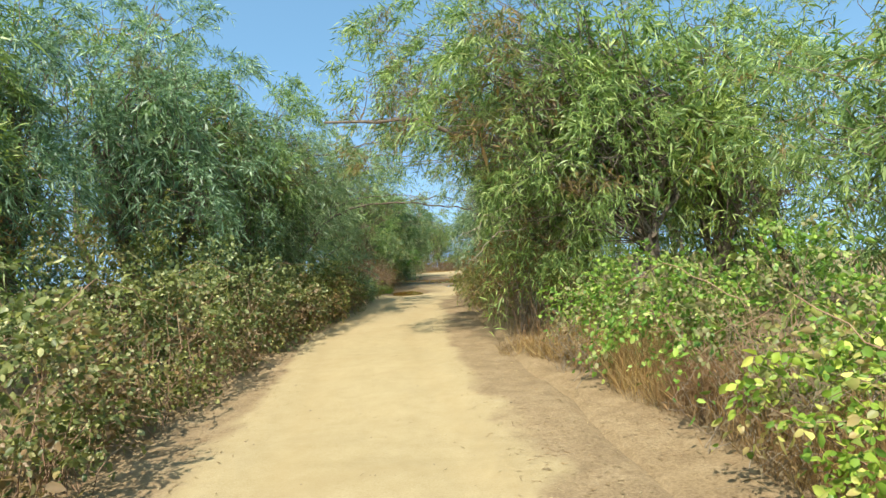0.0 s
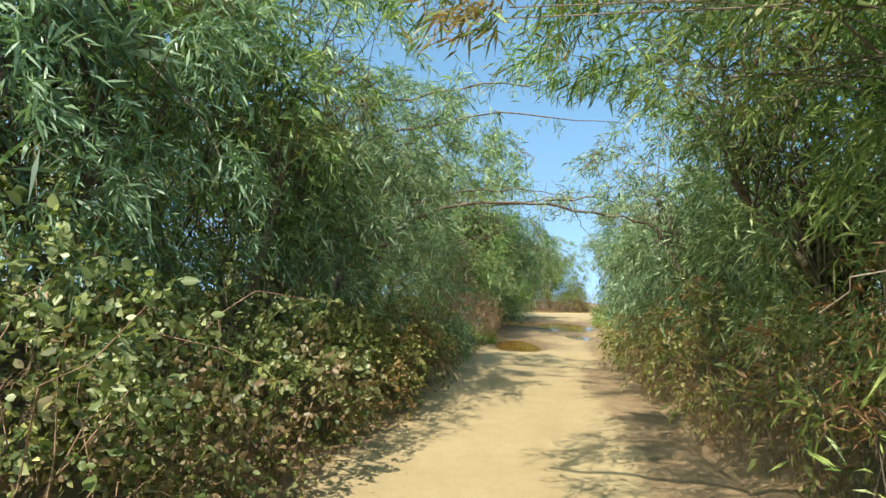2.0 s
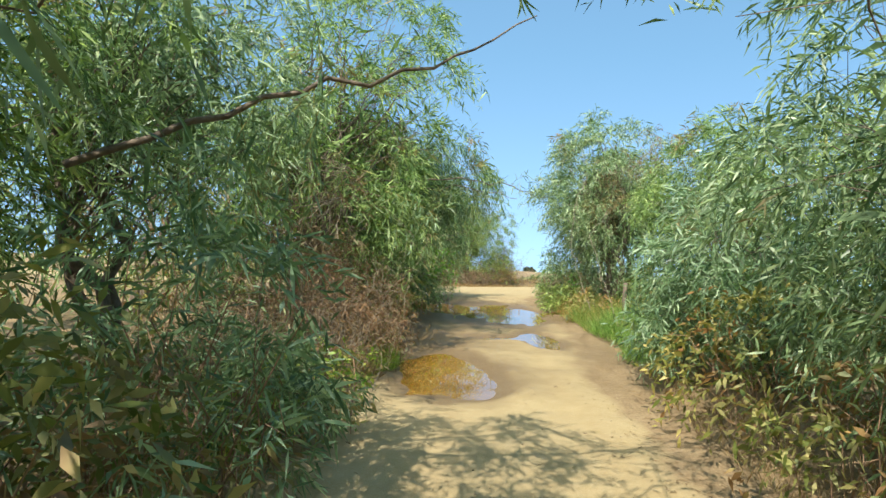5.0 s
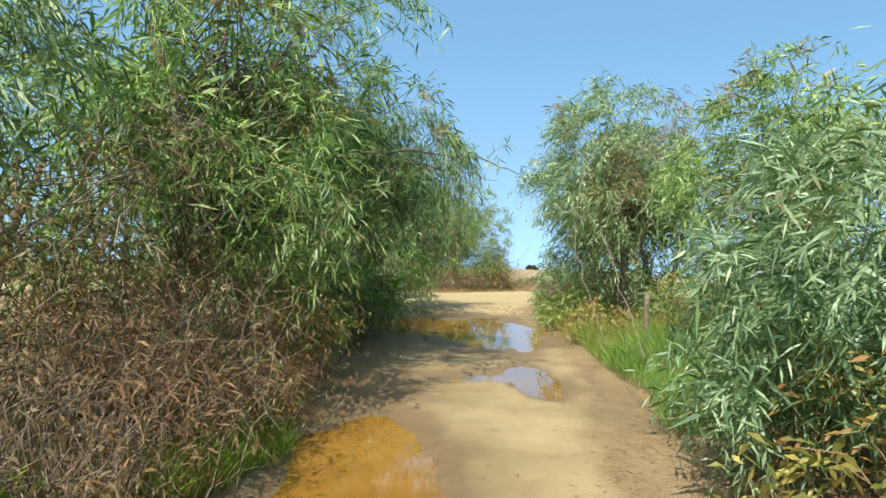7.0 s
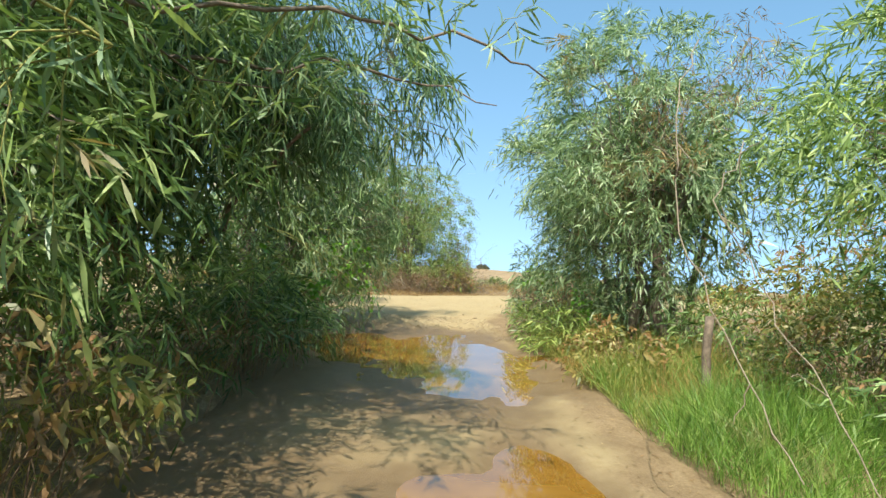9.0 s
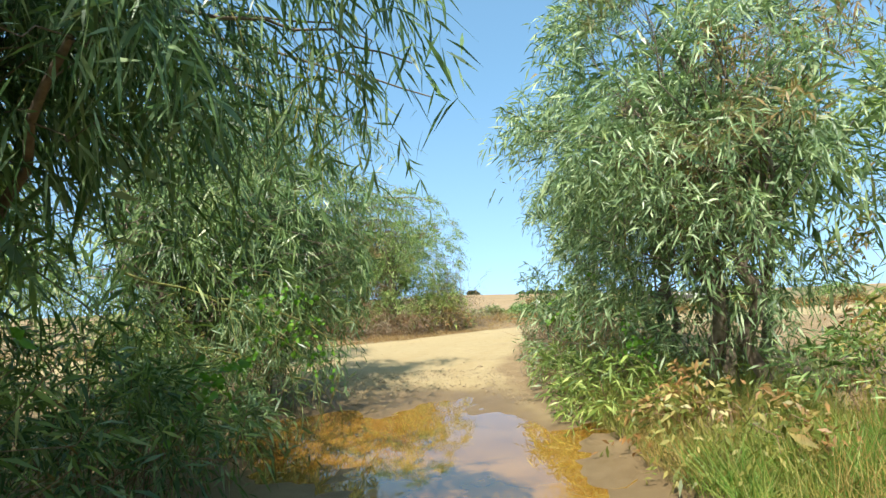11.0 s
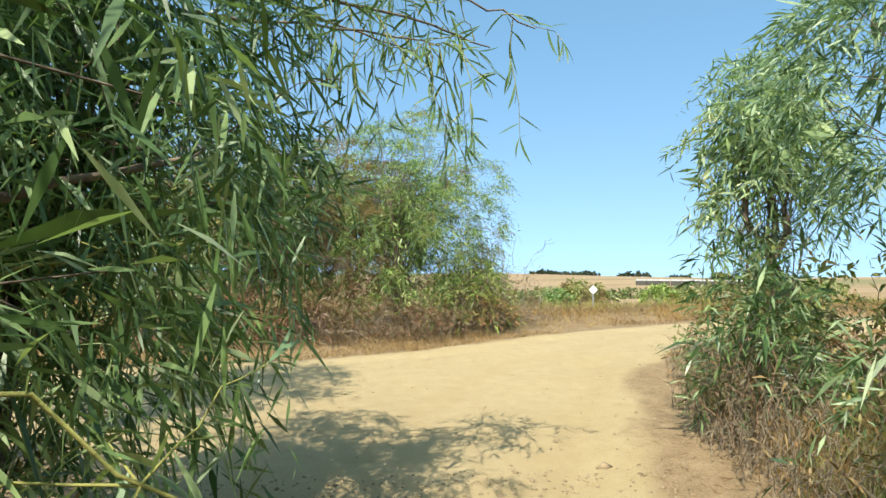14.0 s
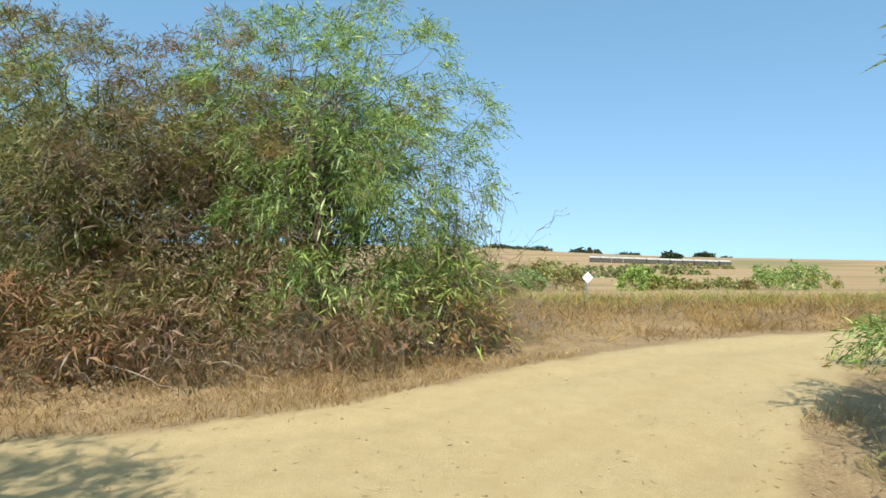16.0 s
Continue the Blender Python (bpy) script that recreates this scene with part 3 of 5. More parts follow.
def bush(x, y, rx, ry, h, mat, label, name="bramble_bush", n_clump=40, n_shoot=26, n_leaf=9, leaf=0.058, width=0.042, shoot=0.4, seed=1, group="", cane=CANE,
         droop=0.45, category="bush", low=0.6):
    """A low thicket: arching canes and broad or narrow leaves."""
    gen = np.random.default_rng(seed)
    base = np.array([x, y, float(surface(x, y)[0])])
    root = tagged(new(name), label, category, group)
    root.location = base
    a = gen.uniform(0, 6.28, n_clump)
    r = np.sqrt(gen.uniform(0, 1, n_clump))
    top = h * (1 - 0.55 * r ** 2) * gen.uniform(0.75, 1.1, n_clump)
    cen = np.stack([rx * r * np.cos(a), ry * r * np.sin(a), top * gen.uniform(0.15, 1.0, n_clump) ** low], -1)
    cen = cen[clear_of_way(cen + base, -0.1)]
    if not len(cen):
        cen = np.array([[0, 0, h * 0.6]])
    rad = np.full(len(cen), 0.28)
    P, D, S, Ln, W, G = shoots(cen, rad, max(6, int(n_shoot * 0.7)), n_leaf, shoot, leaf * 1.06, width, droop, gen, np.array([0, 0, h * 0.2]))
    keep = clear_of_way(P + base, 0.05) & (P[:, 2] > 0.02)
    v, f = (broad if 0.035 < width < 0.05 else leaves)(P[keep], D[keep], S[keep], Ln[keep], W[keep], G[keep])
    part("foliage", mesh_from("foliage", v, f, mat), root)
    lines = []
    for c in cen:
        foot = np.array([c[0] * 0.5 + gen.normal(0, 0.1), c[1] * 0.5 + gen.normal(0, 0.1), -0.05])
        end = c + np.array([gen.normal(0, 0.2), gen.normal(0, 0.2), gen.uniform(-0.05, 0.25)])
        lines.append(bent(foot, end, 6, 0.1, -0.2, gen))
    lines = np.array(lines)
    tv, tf = tubes(lines, np.tile(np.linspace(0.007, 0.0025, 6), (len(lines), 1)), 3)
    tagged(part("canework", mesh_from("canework", tv, tf, cane, True), root), kind="stuff")
    return root


def grass(name, pts, h, mat, label, seed, spread=0.5, width=0.006, per=1):
    """Blades rooted at pts, leaning every way."""
    gen = np.random.default_rng(seed)
    pts = np.repeat(pts, per, 0)
    n = len(pts)
    d = unit(np.stack([gen.normal(0, spread, n), gen.normal(0, spread, n), np.ones(n)], -1))
    side = unit(np.cross(d, gen.normal(0, 1, (n, 3))))
    L = h * gen.uniform(0.45, 1.25, n) * np.clip(0.85 + 0.75 * wave(pts[:, 0], pts[:, 1], 2.6, seed + 60), 0.35, 1.5)
    tip = pts + d * L[:, None]
    ok = clear_of_way(tip, -0.2) & clear_of_way(pts, -0.35)
    v, f = leaves(pts[ok], d[ok], side[ok], L[ok], np.full(ok.sum(), width) * gen.uniform(0.7, 1.4, ok.sum()), gen.uniform(0, 0.3, ok.sum()), 0.4)
    return tagged(new(name, mesh_from(name, v, f, mat)), label, "grass", kind="stuff")


def scatter(n, x0, x1, y0, y1, seed, lump=1.2, off_road=0.05):
    """Rooting points in tufts, off the sand."""
    gen = np.random.default_rng(seed)
    tuft = np.stack([gen.uniform(x0, x1, n // 14 + 1), gen.uniform(y0, y1, n // 14 + 1)], -1)
    p = np.repeat(tuft, 14, 0)[:n] + gen.normal(0, 0.09 * lump, (n, 2))
    p = p[road_distance(p[:, 0], p[:, 1]) > off_road]
    return np.column_stack([p, surface(p[:, 0], p[:, 1]) - 0.01])


build_ground()
build_puddles()

# trees beside the track: x, y, height, half widths, leaf, lean
G = "drooping narrow-leaved green wattle tree"
LEFT = "trees on the bramble side"
RIGHT = "trees on the grassy side"
wattle_tree(-7.0, 6.3, 6.4, 2.4, 2.4, WATTLE, "tall bushy green wattle tree behind brambles", 70, 34, 11, 0.6, seed=11, group=LEFT, face=1)
wattle_tree(-5.4, 11.5, 6.9, 2.3, 2.5, WATTLE_BLUE, "dense blue-green wattle tree drooping over brambles", 90, 38, 11, 0.5, seed=12, group=LEFT, face=1)
wattle_tree(-4.6, 15.6, 5.5, 2.3, 2.2, WATTLE_BLUE, "dense blue-green wattle tree leaning over the track", 80, 32, 11, 0.2, seed=13, group=LEFT, face=1, lean=(0.7, 0), fine=True)
wattle_tree(-6.0, 20.0, 5.2, 2.0, 2.0, WATTLE, "dusty green wattle tree with dry brown patches", 64, 40, 11, 0.8, seed=14, group=LEFT, face=1)
wattle_tree(-5.0, 22.5, 5.0, 2.1, 1.7, WATTLE_BLUE, "dusty green wattle tree with dry brown patches", 64, 36, 11, 1.6, seed=39, group=LEFT, face=1)
wattle_tree(-3.6, 26.3, 6.5, 2.7, 2.5, WATTLE, "round-headed green wattle tree bulging over the track", 120, 32, 11, 0.2, seed=15, group=LEFT, face=1)
wattle_tree(-3.9, 30.0, 4.5, 2.4, 2.2, WATTLE_SHADED, "weeping green wattle tree hanging over the puddles", 66, 30, 11, 0.2, seed=16, group=LEFT, face=1, droop=1.0, fine=True)
wattle_tree(-2.9, 34.0, 4.9, 2.35, 2.0, WATTLE_SHADED, "weeping wattle tree with long leaves brushing the track", 84, 30, 11, 0.1, seed=17, group=LEFT, face=1, droop=1.0, fine=True)
wattle_tree(3.0, 10.6, 6.8, 4.2, 2.4, WATTLE, "spreading wattle tree arching over the sandy track", 185, 38, 11, 1.1, seed=21, group=RIGHT, face=-1, lean=(-0.8, 0))
wattle_tree(2.9, 14.2, 5.8, 4.0, 1.9, WATTLE, "high-arching wattle tree shading the sandy track", 80, 36, 11, 2.9, seed=41, group=RIGHT, face=-1, lean=(-0.6, 0))
wattle_tree(-6.6, 8.6, 6.3, 1.9, 2.0, WATTLE_BLUE, "tall dense wattle tree behind brambles", 100, 36, 11, 0.8, seed=42, group=LEFT, face=1)
wattle_tree(-6.8, 14.4, 7.3, 2.2, 2.2, WATTLE, "bushy green wattle tree behind brambles", 80, 30, 9, 0.4, 1.4, seed=45, group=LEFT, face=1)
wattle_tree(4.9, 11.8, 6.6, 2.6, 2.4, WATTLE, "bushy green wattle tree behind the spreading one", 105, 32, 11, 0.3, seed=29, group=RIGHT)
wattle_tree(-3.7, 37.7, 5.2, 1.6, 1.3, WATTLE_BLUE, "high-crowned wattle tree at the thicket's end", 70, 32, 11, 3.0, seed=35, group=LEFT)
wattle_tree(6.2, 7.0, 5.8, 2.6, 2.6, WATTLE, "bushy green wattle tree behind low brambles", 92, 32, 11, 0.3, seed=22, group=RIGHT)
wattle_tree(2.9, 14.6, 4.7, 2.4, 2.2, WATTLE_BLUE, "pale blue-green wattle tree walling the track", 66, 38, 11, 0.1, seed=23, group=RIGHT, face=-1)
wattle_tree(2.9, 18.2, 5.2, 3.9, 2.0, WATTLE_BLUE, "pale blue-green wattle tree arching thinly over the track", 84, 28, 11, 0.1, seed=24, group=RIGHT, face=-1, lean=(-0.9, -0.4))
wattle_tree(2.8, 20.2, 4.3, 2.2, 1.3, WATTLE_BLUE, "pale blue-green wattle tree walling the track", 60, 36, 11, 0.1, seed=36, group=RIGHT, face=-1)
wattle_tree(2.7, 23.1, 2.4, 1.9, 1.6, WATTLE_BLUE, "low spreading bluish wattle shrub beside the puddle", 66, 38, 11, 0.05, seed=25, group=RIGHT, face=-1)
wattle_tree(3.3, 32.5, 5.4, 2.4, 1.9, WATTLE_BLUE, "tall wattle tree with brown dried twigs", 112, 38, 11, 0.8, seed=26, group=RIGHT, face=-1)
wattle_tree(4.0, 27.4, 4.2, 1.8, 1.4, WATTLE, "slim wattle tree with dry vines", 40, 36, 11, 1.6, seed=38, group=RIGHT, face=-1)
wattle_tree(4.5, 34.2, 5.0, 2.2, 1.6, WATTLE, "green wattle tree over a shaded bank", 54, 36, 11, 0.8, seed=27, group=RIGHT, face=-1)
wattle_tree(4.35, 36.4, 4.9, 2.3, 1.6, WATTLE_BLUE, "blue-green wattle tree at the thicket's end", 56, 36, 11, 1.7, seed=28, group=RIGHT, face=-1)
wattle_tree(-2.4, 35.7, 4.0, 1.7, 1.2, WATTLE_SHADED, "low weeping wattle tree pressing onto the track", 64, 32, 11, 0.7, seed=43, group=LEFT, face=1, droop=0.9, fine=True)
wattle_tree(-3.5, 28.7, 4.0, 3.0, 0.9, WATTLE_SHADED, "wattle tree with a curtain of hanging leaves", 112, 34, 11, 2.1, seed=44, group=LEFT, face=1, droop=1.4, fine=True)
# across the open junction
FAR = "trees across the junction"
wattle_tree(-4.4, 13.4, 5.7, 1.9, 1.7, WATTLE, "bushy green wattle tree standing above brambles", 46, 34, 11, 2.4, seed=49, group=LEFT, face=1)
wattle_tree(-4.2, 17.9, 5.2, 2.9, 1.3, WATTLE_BLUE, "shady wattle tree arching over the track on long boughs", 36, 34, 11, 2.6, seed=46, group=LEFT, face=1, lean=(0.4, 0), droop=0.8)
wattle_tree(4.35, 40.0, 4.2, 1.0, 0.6, WATTLE_BLUE, "slim green wattle tree beside the junction", 44, 26, 11, 1.5, seed=47, group=RIGHT)
wattle_tree(0.05, 45.5, 4.5, 1.95, 1.8, WATTLE, "bright green bushy wattle tree above dry grass", 150, 60, 12, 0.3, 0.56, seed=31, group=FAR, droop=0.5)
wattle_tree(-2.9, 45.4, 3.9, 2.1, 1.9, WATTLE_DRY, "half-dried brown wattle tree above dry grass", 165, 58, 12, 0.2, 0.56, seed=32, group=FAR, droop=0.4)
wattle_tree(-1.5, 46.4, 4.2, 1.9, 1.4, WATTLE_DRY, "half-dried brown wattle tree among green ones", 130, 46, 11, 0.3, 0.65, seed=37, group=FAR, droop=0.4)
wattle_tree(-4.7, 46.8, 4.2, 2.0, 1.6, WATTLE, "half-dried brown wattle tree among green ones", 90, 40, 11, 0.3, 0.9, seed=40, group=FAR, droop=0.4)
wattle_tree(-7.0, 46.6, 4.0, 2.2, 2.0, WATTLE_BLUE, "bushy green wattle tree behind the dry one", 84, 38, 11, 0.2, 1.0, seed=33, group=FAR, droop=0.6)
wattle_tree(-11.2, 45.4, 4.0, 2.2, 2.0, WATTLE, "bushy green wattle tree along the side track", 40, 30, 10, 0.2, 1.3, seed=34, group=FAR)
# second rows
for i, (x, y, h, m) in enumerate([(-8.6, 2.5, 6.2, WATTLE), (-8.8, 9.0, 7.6, WATTLE_BLUE), (-8.2, 15.5, 7.6, WATTLE), (-8.0, 21.5, 5.4, WATTLE), (-7.4, 27.5, 5.0, WATTLE),
                                  (-7.2, 32.5, 4.8, WATTLE), (7.2, 13.0, 5.6, WATTLE), (7.0, 18.5, 5.0, WATTLE), (7.0, 25.0, 4.6, WATTLE), (7.4, 31.0, 5.2, WATTLE),
                                  (-4.8, -4.5, 5.5, WATTLE), (5.2, -3.5, 4.8, WATTLE), (9.4, 9.0, 5.8, WATTLE), (9.4, 3.5, 5.0, WATTLE), (7.6, 15.8, 7.0, WATTLE)]):
    wattle_tree(x, y, h, 2.7, 2.9, m, "green wattle tree deeper in the thicket", 76, 19, 7, 0.15, 2.2, seed=50 + i, group="trees deeper in the thicket")

# brambles
for i, (x, y, rx, ry, h) in enumerate([(-3.1, 1.5, 1.2, 1.6, 1.5), (-3.2, 4.2, 1.2, 1.5, 1.6), (-3.4, 6.8, 1.1, 1.5, 1.7), (-3.5, 9.4, 1.1, 1.5, 1.75), (-3.3, 12.0, 1.0, 1.4, 1.6),
                                       (-3.2, 14.4, 0.9, 1.2, 1.2), (-4.5, 13.0, 0.9, 1.4, 2.3), (-4.6, 10.2, 0.9, 1.4, 2.4)]):
    bush(x, y, rx, ry, h, BRAMBLE, "dusty brown-green bramble thicket on the verge", seed=70 + i, group="brambles along the verge", n_clump=60, n_shoot=18, leaf=0.05, width=0.038, low=1.0)
for i, (x, y) in enumerate([(-2.45, 0.6), (-2.5, 2.4), (-2.5, 4.2), (-2.65, 6.0), (-2.8, 7.8), (-2.95, 9.6), (-2.95, 11.4)]):
    bush(x, y, 0.55, 1.0, 0.7, BRAMBLE, "low dusty bramble sprawling onto the sand", "low_bramble", 20, 15, 8, 0.048, 0.037, 0.34, seed=500 + i, group="low brambles on the verge", low=0.9)
for i, (x, y, rx, ry, h) in enumerate([(3.0, 3.0, 1.3, 1.6, 1.1), (3.2, 6.0, 1.5, 1.6, 1.35), (2.9, 8.6, 1.2, 1.2, 1.3), (4.6, 4.4, 1.3, 1.6, 1.5)]):
    bush(x, y, rx, ry, h, BRAMBLE_BRIGHT, "sunlit bright green bramble thicket", seed=80 + i, group="sunlit brambles", n_clump=54, n_shoot=18, leaf=0.054, width=0.04, low=0.8)

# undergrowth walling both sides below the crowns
# the dark wattles at y 30.2 and 31.7 are added to darken a shaded hollow
SHRUBS = [(-5.0, 4.5, 1.2, 1.5, 2.2, UNDER), (-5.2, 8.0, 1.2, 1.4, 2.4, UNDER), (-2.35, 30.2, 0.6, 0.9, 1.2, WATTLE_SHADED), (-2.3, 31.7, 0.6, 0.8, 1.1, WATTLE_SHADED), (-3.1, 16.0, 0.8, 0.9, 1.3, BRAMBLE), (-2.95, 17.5, 0.7, 0.8, 1.2, BRAMBLE), (-2.75, 18.7, 0.75, 0.8, 2.0, WATTLE_BLUE), (2.5, 37.5, 0.4, 0.4, 1.7, WATTLE_SHADED), (-3.0, 43.75, 0.9, 0.45, 0.9, DEAD_RED), (-4.5, 43.7, 1.0, 0.5, 1.2, WATTLE_DRY), (-6.0, 43.5, 1.0, 0.5, 1.2, UNDER), (-1.8, 44.0, 0.8, 0.45, 0.9, WATTLE_DRY), (-3.2, 16.8, 1.0, 1.2, 1.5, UNDER), (-3.6, 18.8, 1.0, 1.1, 1.1, UNDER), (-3.6, 20.8, 0.9, 1.0, 1.1, WATTLE_BLUE), (-3.5, 24.4, 1.1, 1.1, 1.5, UNDER),
          (-2.9, 26.2, 1.1, 1.2, 1.6, UNDER), (-2.6, 28.2, 1.1, 1.2, 1.7, WATTLE), (-2.5, 30.2, 1.1, 1.2, 1.6, WATTLE), (-3.1, 32.4, 1.0, 1.2, 1.4, WATTLE),
          (-2.5, 34.6, 1.2, 1.2, 1.4, WATTLE_BLUE), (-3.6, 36.2, 1.3, 1.0, 1.3, UNDER), (1.9, 10.8, 1.1, 1.1, 1.7, WATTLE), (1.6, 13.0, 1.0, 1.1, 1.6, UNDER),
          (1.35, 15.0, 0.95, 1.2, 1.5, UNDER), (1.3, 17.2, 0.95, 1.2, 1.4, UNDER), (1.3, 19.4, 0.9, 1.2, 1.3, UNDER), (1.6, 21.6, 1.0, 1.2, 1.3, UNDER),
          (1.9, 23.6, 0.95, 1.1, 1.5, WATTLE_BLUE), (3.3, 25.6, 1.0, 1.1, 1.4, WATTLE_BLUE), (4.0, 27.4, 1.1, 1.2, 1.6, WATTLE), (4.2, 29.8, 1.1, 1.3, 1.6, UNDER), (3.9, 26.4, 0.7, 1.1, 1.0, WATTLE), (3.8, 28.6, 0.7, 1.2, 1.3, UNDER),
          (3.5, 30.6, 0.7, 1.0, 1.0, WATTLE), (5.2, 31.6, 1.4, 1.6, 2.4, UNDER), (5.1, 28.6, 1.2, 1.6, 2.2, WATTLE), (5.0, 25.4, 1.2, 1.6, 2.0, WATTLE_BLUE), (-2.55, 21.1, 0.5, 0.7, 0.6, BRAMBLE_BRIGHT), (-2.75, 20.0, 0.5, 0.7, 0.8, WATTLE_BLUE), (2.3, 31.0, 0.5, 0.8, 0.6, UNDER), (2.1, 32.6, 0.5, 0.7, 0.6, WATTLE), (1.7, 33.8, 0.4, 0.6, 0.5, WATTLE),
          (3.4, 33.2, 0.8, 1.0, 1.2, WATTLE_BLUE), (2.6, 35.0, 0.9, 1.1, 1.7, WATTLE_BLUE), (3.7, 37.1, 1.0, 1.0, 1.4, UNDER), (3.8, 39.5, 0.8, 0.8, 1.4, UNDER),
          (6.6, 43.4, 0.5, 0.4, 0.7, WATTLE), (-0.2, 44.6, 1.1, 0.7, 0.8, WATTLE_DRY), (-2.6, 44.5, 1.2, 0.7, 1.0, WATTLE_DRY), (-5.0, 44.8, 1.3, 0.9, 1.2, WATTLE_DRY), (-3.7, 44.3, 0.9, 0.6, 0.8, DRY_LEAF), (0.3, 45.0, 1.2, 0.8, 1.7, WATTLE), (-1.4, 44.9, 1.2, 0.8, 1.7, WATTLE_DRY), (-3.0, 44.8, 1.2, 0.8, 1.7, UNDER), (1.2, 45.2, 0.8, 0.7, 1.1, UNDER), (-0.9, 47.8, 1.8, 0.8, 2.6, UNDER), (-3.8, 47.8, 1.8, 0.8, 2.6, UNDER), (1.0, 46.8, 1.0, 0.7, 2.0, WATTLE),
          (-7.6, 45.0, 1.3, 1.0, 1.6, WATTLE), (1.1, 45.4, 0.8, 0.8, 1.5, WATTLE), (-4.4, 44.0, 0.9, 0.8, 1.9, WATTLE_BLUE), (-6.2, 44.0, 1.2, 0.9, 1.3, UNDER), (-6.6, 2.5, 1.4, 1.8, 2.6, UNDER), (-7.0, 7.0, 1.4, 1.8, 2.6, UNDER), (-6.6, 11.0, 1.3, 1.8, 2.4, UNDER),
          (-6.2, 16.0, 1.3, 1.8, 2.2, UNDER), (-6.0, 21.0, 1.3, 1.8, 2.2, UNDER), (-5.6, 26.0, 1.3, 1.8, 2.2, UNDER)]
for i, (x, y, rx, ry, h, m) in enumerate(SHRUBS):
    words = {"undergrowth_leaf": "tangled half-dry undergrowth shrub below the wattles", "wattle_leaf": "young green wattle shrub on the verge",
             "wattle_leaf_bluish": "young blue-green wattle shrub on the verge", "wattle_leaf_shaded": "slim wattle sapling in shade-darkened green beside the track", "dead_wattle_leaf": "dead reddish-brown wattle shrub in dry grass", "wattle_leaf_drying": "half-dried wattle shrub in dry grass", "dry_brown_leaf": "dried brown twiggy shrub in dry grass",
             "bramble_leaf_bright": "sunlit bright green bramble on the bank", "bramble_leaf": "dusty brown-green bramble below the wattles"}[m.name]
    wide = m.name in ("undergrowth_leaf", "bramble_leaf_bright", "bramble_leaf")
    bush(x, y, rx, ry, h, m, words, "shrub", 31, 14, 8, (0.08 if wide else 0.13) * (0.7 if m in (DRY_LEAF, BRAMBLE_BRIGHT) else 1), 0.028 if wide else 0.019, 0.42, seed=110 + i, group="shrubs below the wattles", droop=0.6)

for i, (x, y, rx, ry, h) in enumerate([(-3.0, 22.4, 0.8, 0.8, 1.6), (-2.95, 23.5, 0.8, 0.8, 2.1), (-2.9, 24.7, 0.7, 0.8, 1.6), (1.5, 10.9, 0.8, 0.7, 2.3)]):
    bush(x, y, rx, ry, h, DEAD_RED, "dead reddish-brown wattle shrub under green crowns", "dead_shrub", 44, 18, 8, 0.062, 0.009, 0.34, seed=560 + i, group="dead shrubs under the wattles", cane=BARK, droop=0.5)

# grass
grass("green_grass", scatter(11000, -3.6, -2.0, 20.0, 24.2, 7), 0.5, GRASS_GREEN, "bright green grass tuft beside the puddle", 7)
grass("dry_grass", scatter(9000, 0.2, 1.6, 9, 24, 8), 0.22, GRASS_DRY, "short straw-dry grass along the sand", 8)
grass("dry_grass", scatter(13000, -3.2, -1.9, -1, 16, 9, 1.5, -0.08), 0.26, GRASS_DRY, "straw-dry grass at the brambles' foot", 9)
grass("green_grass", scatter(26000, 0.8, 3.6, 24.6, 30.5, 1), 0.6, GRASS_GREEN, "lush green grass on the shaded bank", 1)
grass("dry_grass", scatter(30000, 0.95, 2.9, -1, 9, 2), 0.6, GRASS_DRY, "straw-dry grass at the brambles' foot", 2)
grass("dry_grass", scatter(38000, -9, 4.5, 41.8, 44.8, 3, 1.6, 0.0), 0.16, GRASS_DRY, "straw-coloured dry grass under the wattles", 3)
grass("dry_grass", scatter(38000, 1.5, 22, 45.7, 54, 4, 2.5), 0.3, GRASS_DRY, "tall brown dry grass beyond the track", 4, 0.7, width=0.008)
grass("half_dry_grass", scatter(14000, 1.2, 4.5, 31.5, 41, 5), 0.45, GRASS_MIXED, "half-dry yellow-green grass on the bank", 5)
grass("half_dry_grass", scatter(20000, 1.1, 3.6, 28.6, 34.5, 10), 0.55, GRASS_MIXED, "tall yellow-green grass on the sunlit bank", 10)
grass("half_dry_grass", scatter(10000, -3.4, -1.4, 19, 30, 6), 0.4, GRASS_MIXED, "half-dry grass under the wattles", 6)

grass("green_grass", scatter(6000, -2.75, -2.05, 22.6, 24.4, 15, 1.2, -0.1), 0.45, GRASS_GREEN, "bright green grass tuft at the puddle's edge", 15, 0.4)
grass("dry_grass", scatter(12000, 1.3, 3.4, 34.6, 40.6, 14, 1.5), 0.4, GRASS_DRY, "straw-brown dry weeds on the bend", 14, 0.7)
grass("dry_grass", scatter(9000, -3.5, -2.0, 21.6, 26.0, 13, 1.5), 0.55, GRASS_DRY, "tall straw-dry stalks beside the puddle", 13, 0.35)
grass("half_dry_grass", scatter(9000, 1.5, 26, 49.5, 56, 11, 4.0), 0.42, GRASS_MIXED, "yellow-green tufts among brown dry grass", 11, width=0.012)
grass("dry_weeds", scatter(12000, 1.5, 22, 46.2, 53, 12, 1.5), 0.36, DRY_LEAF, "dark brown dead weed stalks in dry grass", 12, 0.6, width=0.01)

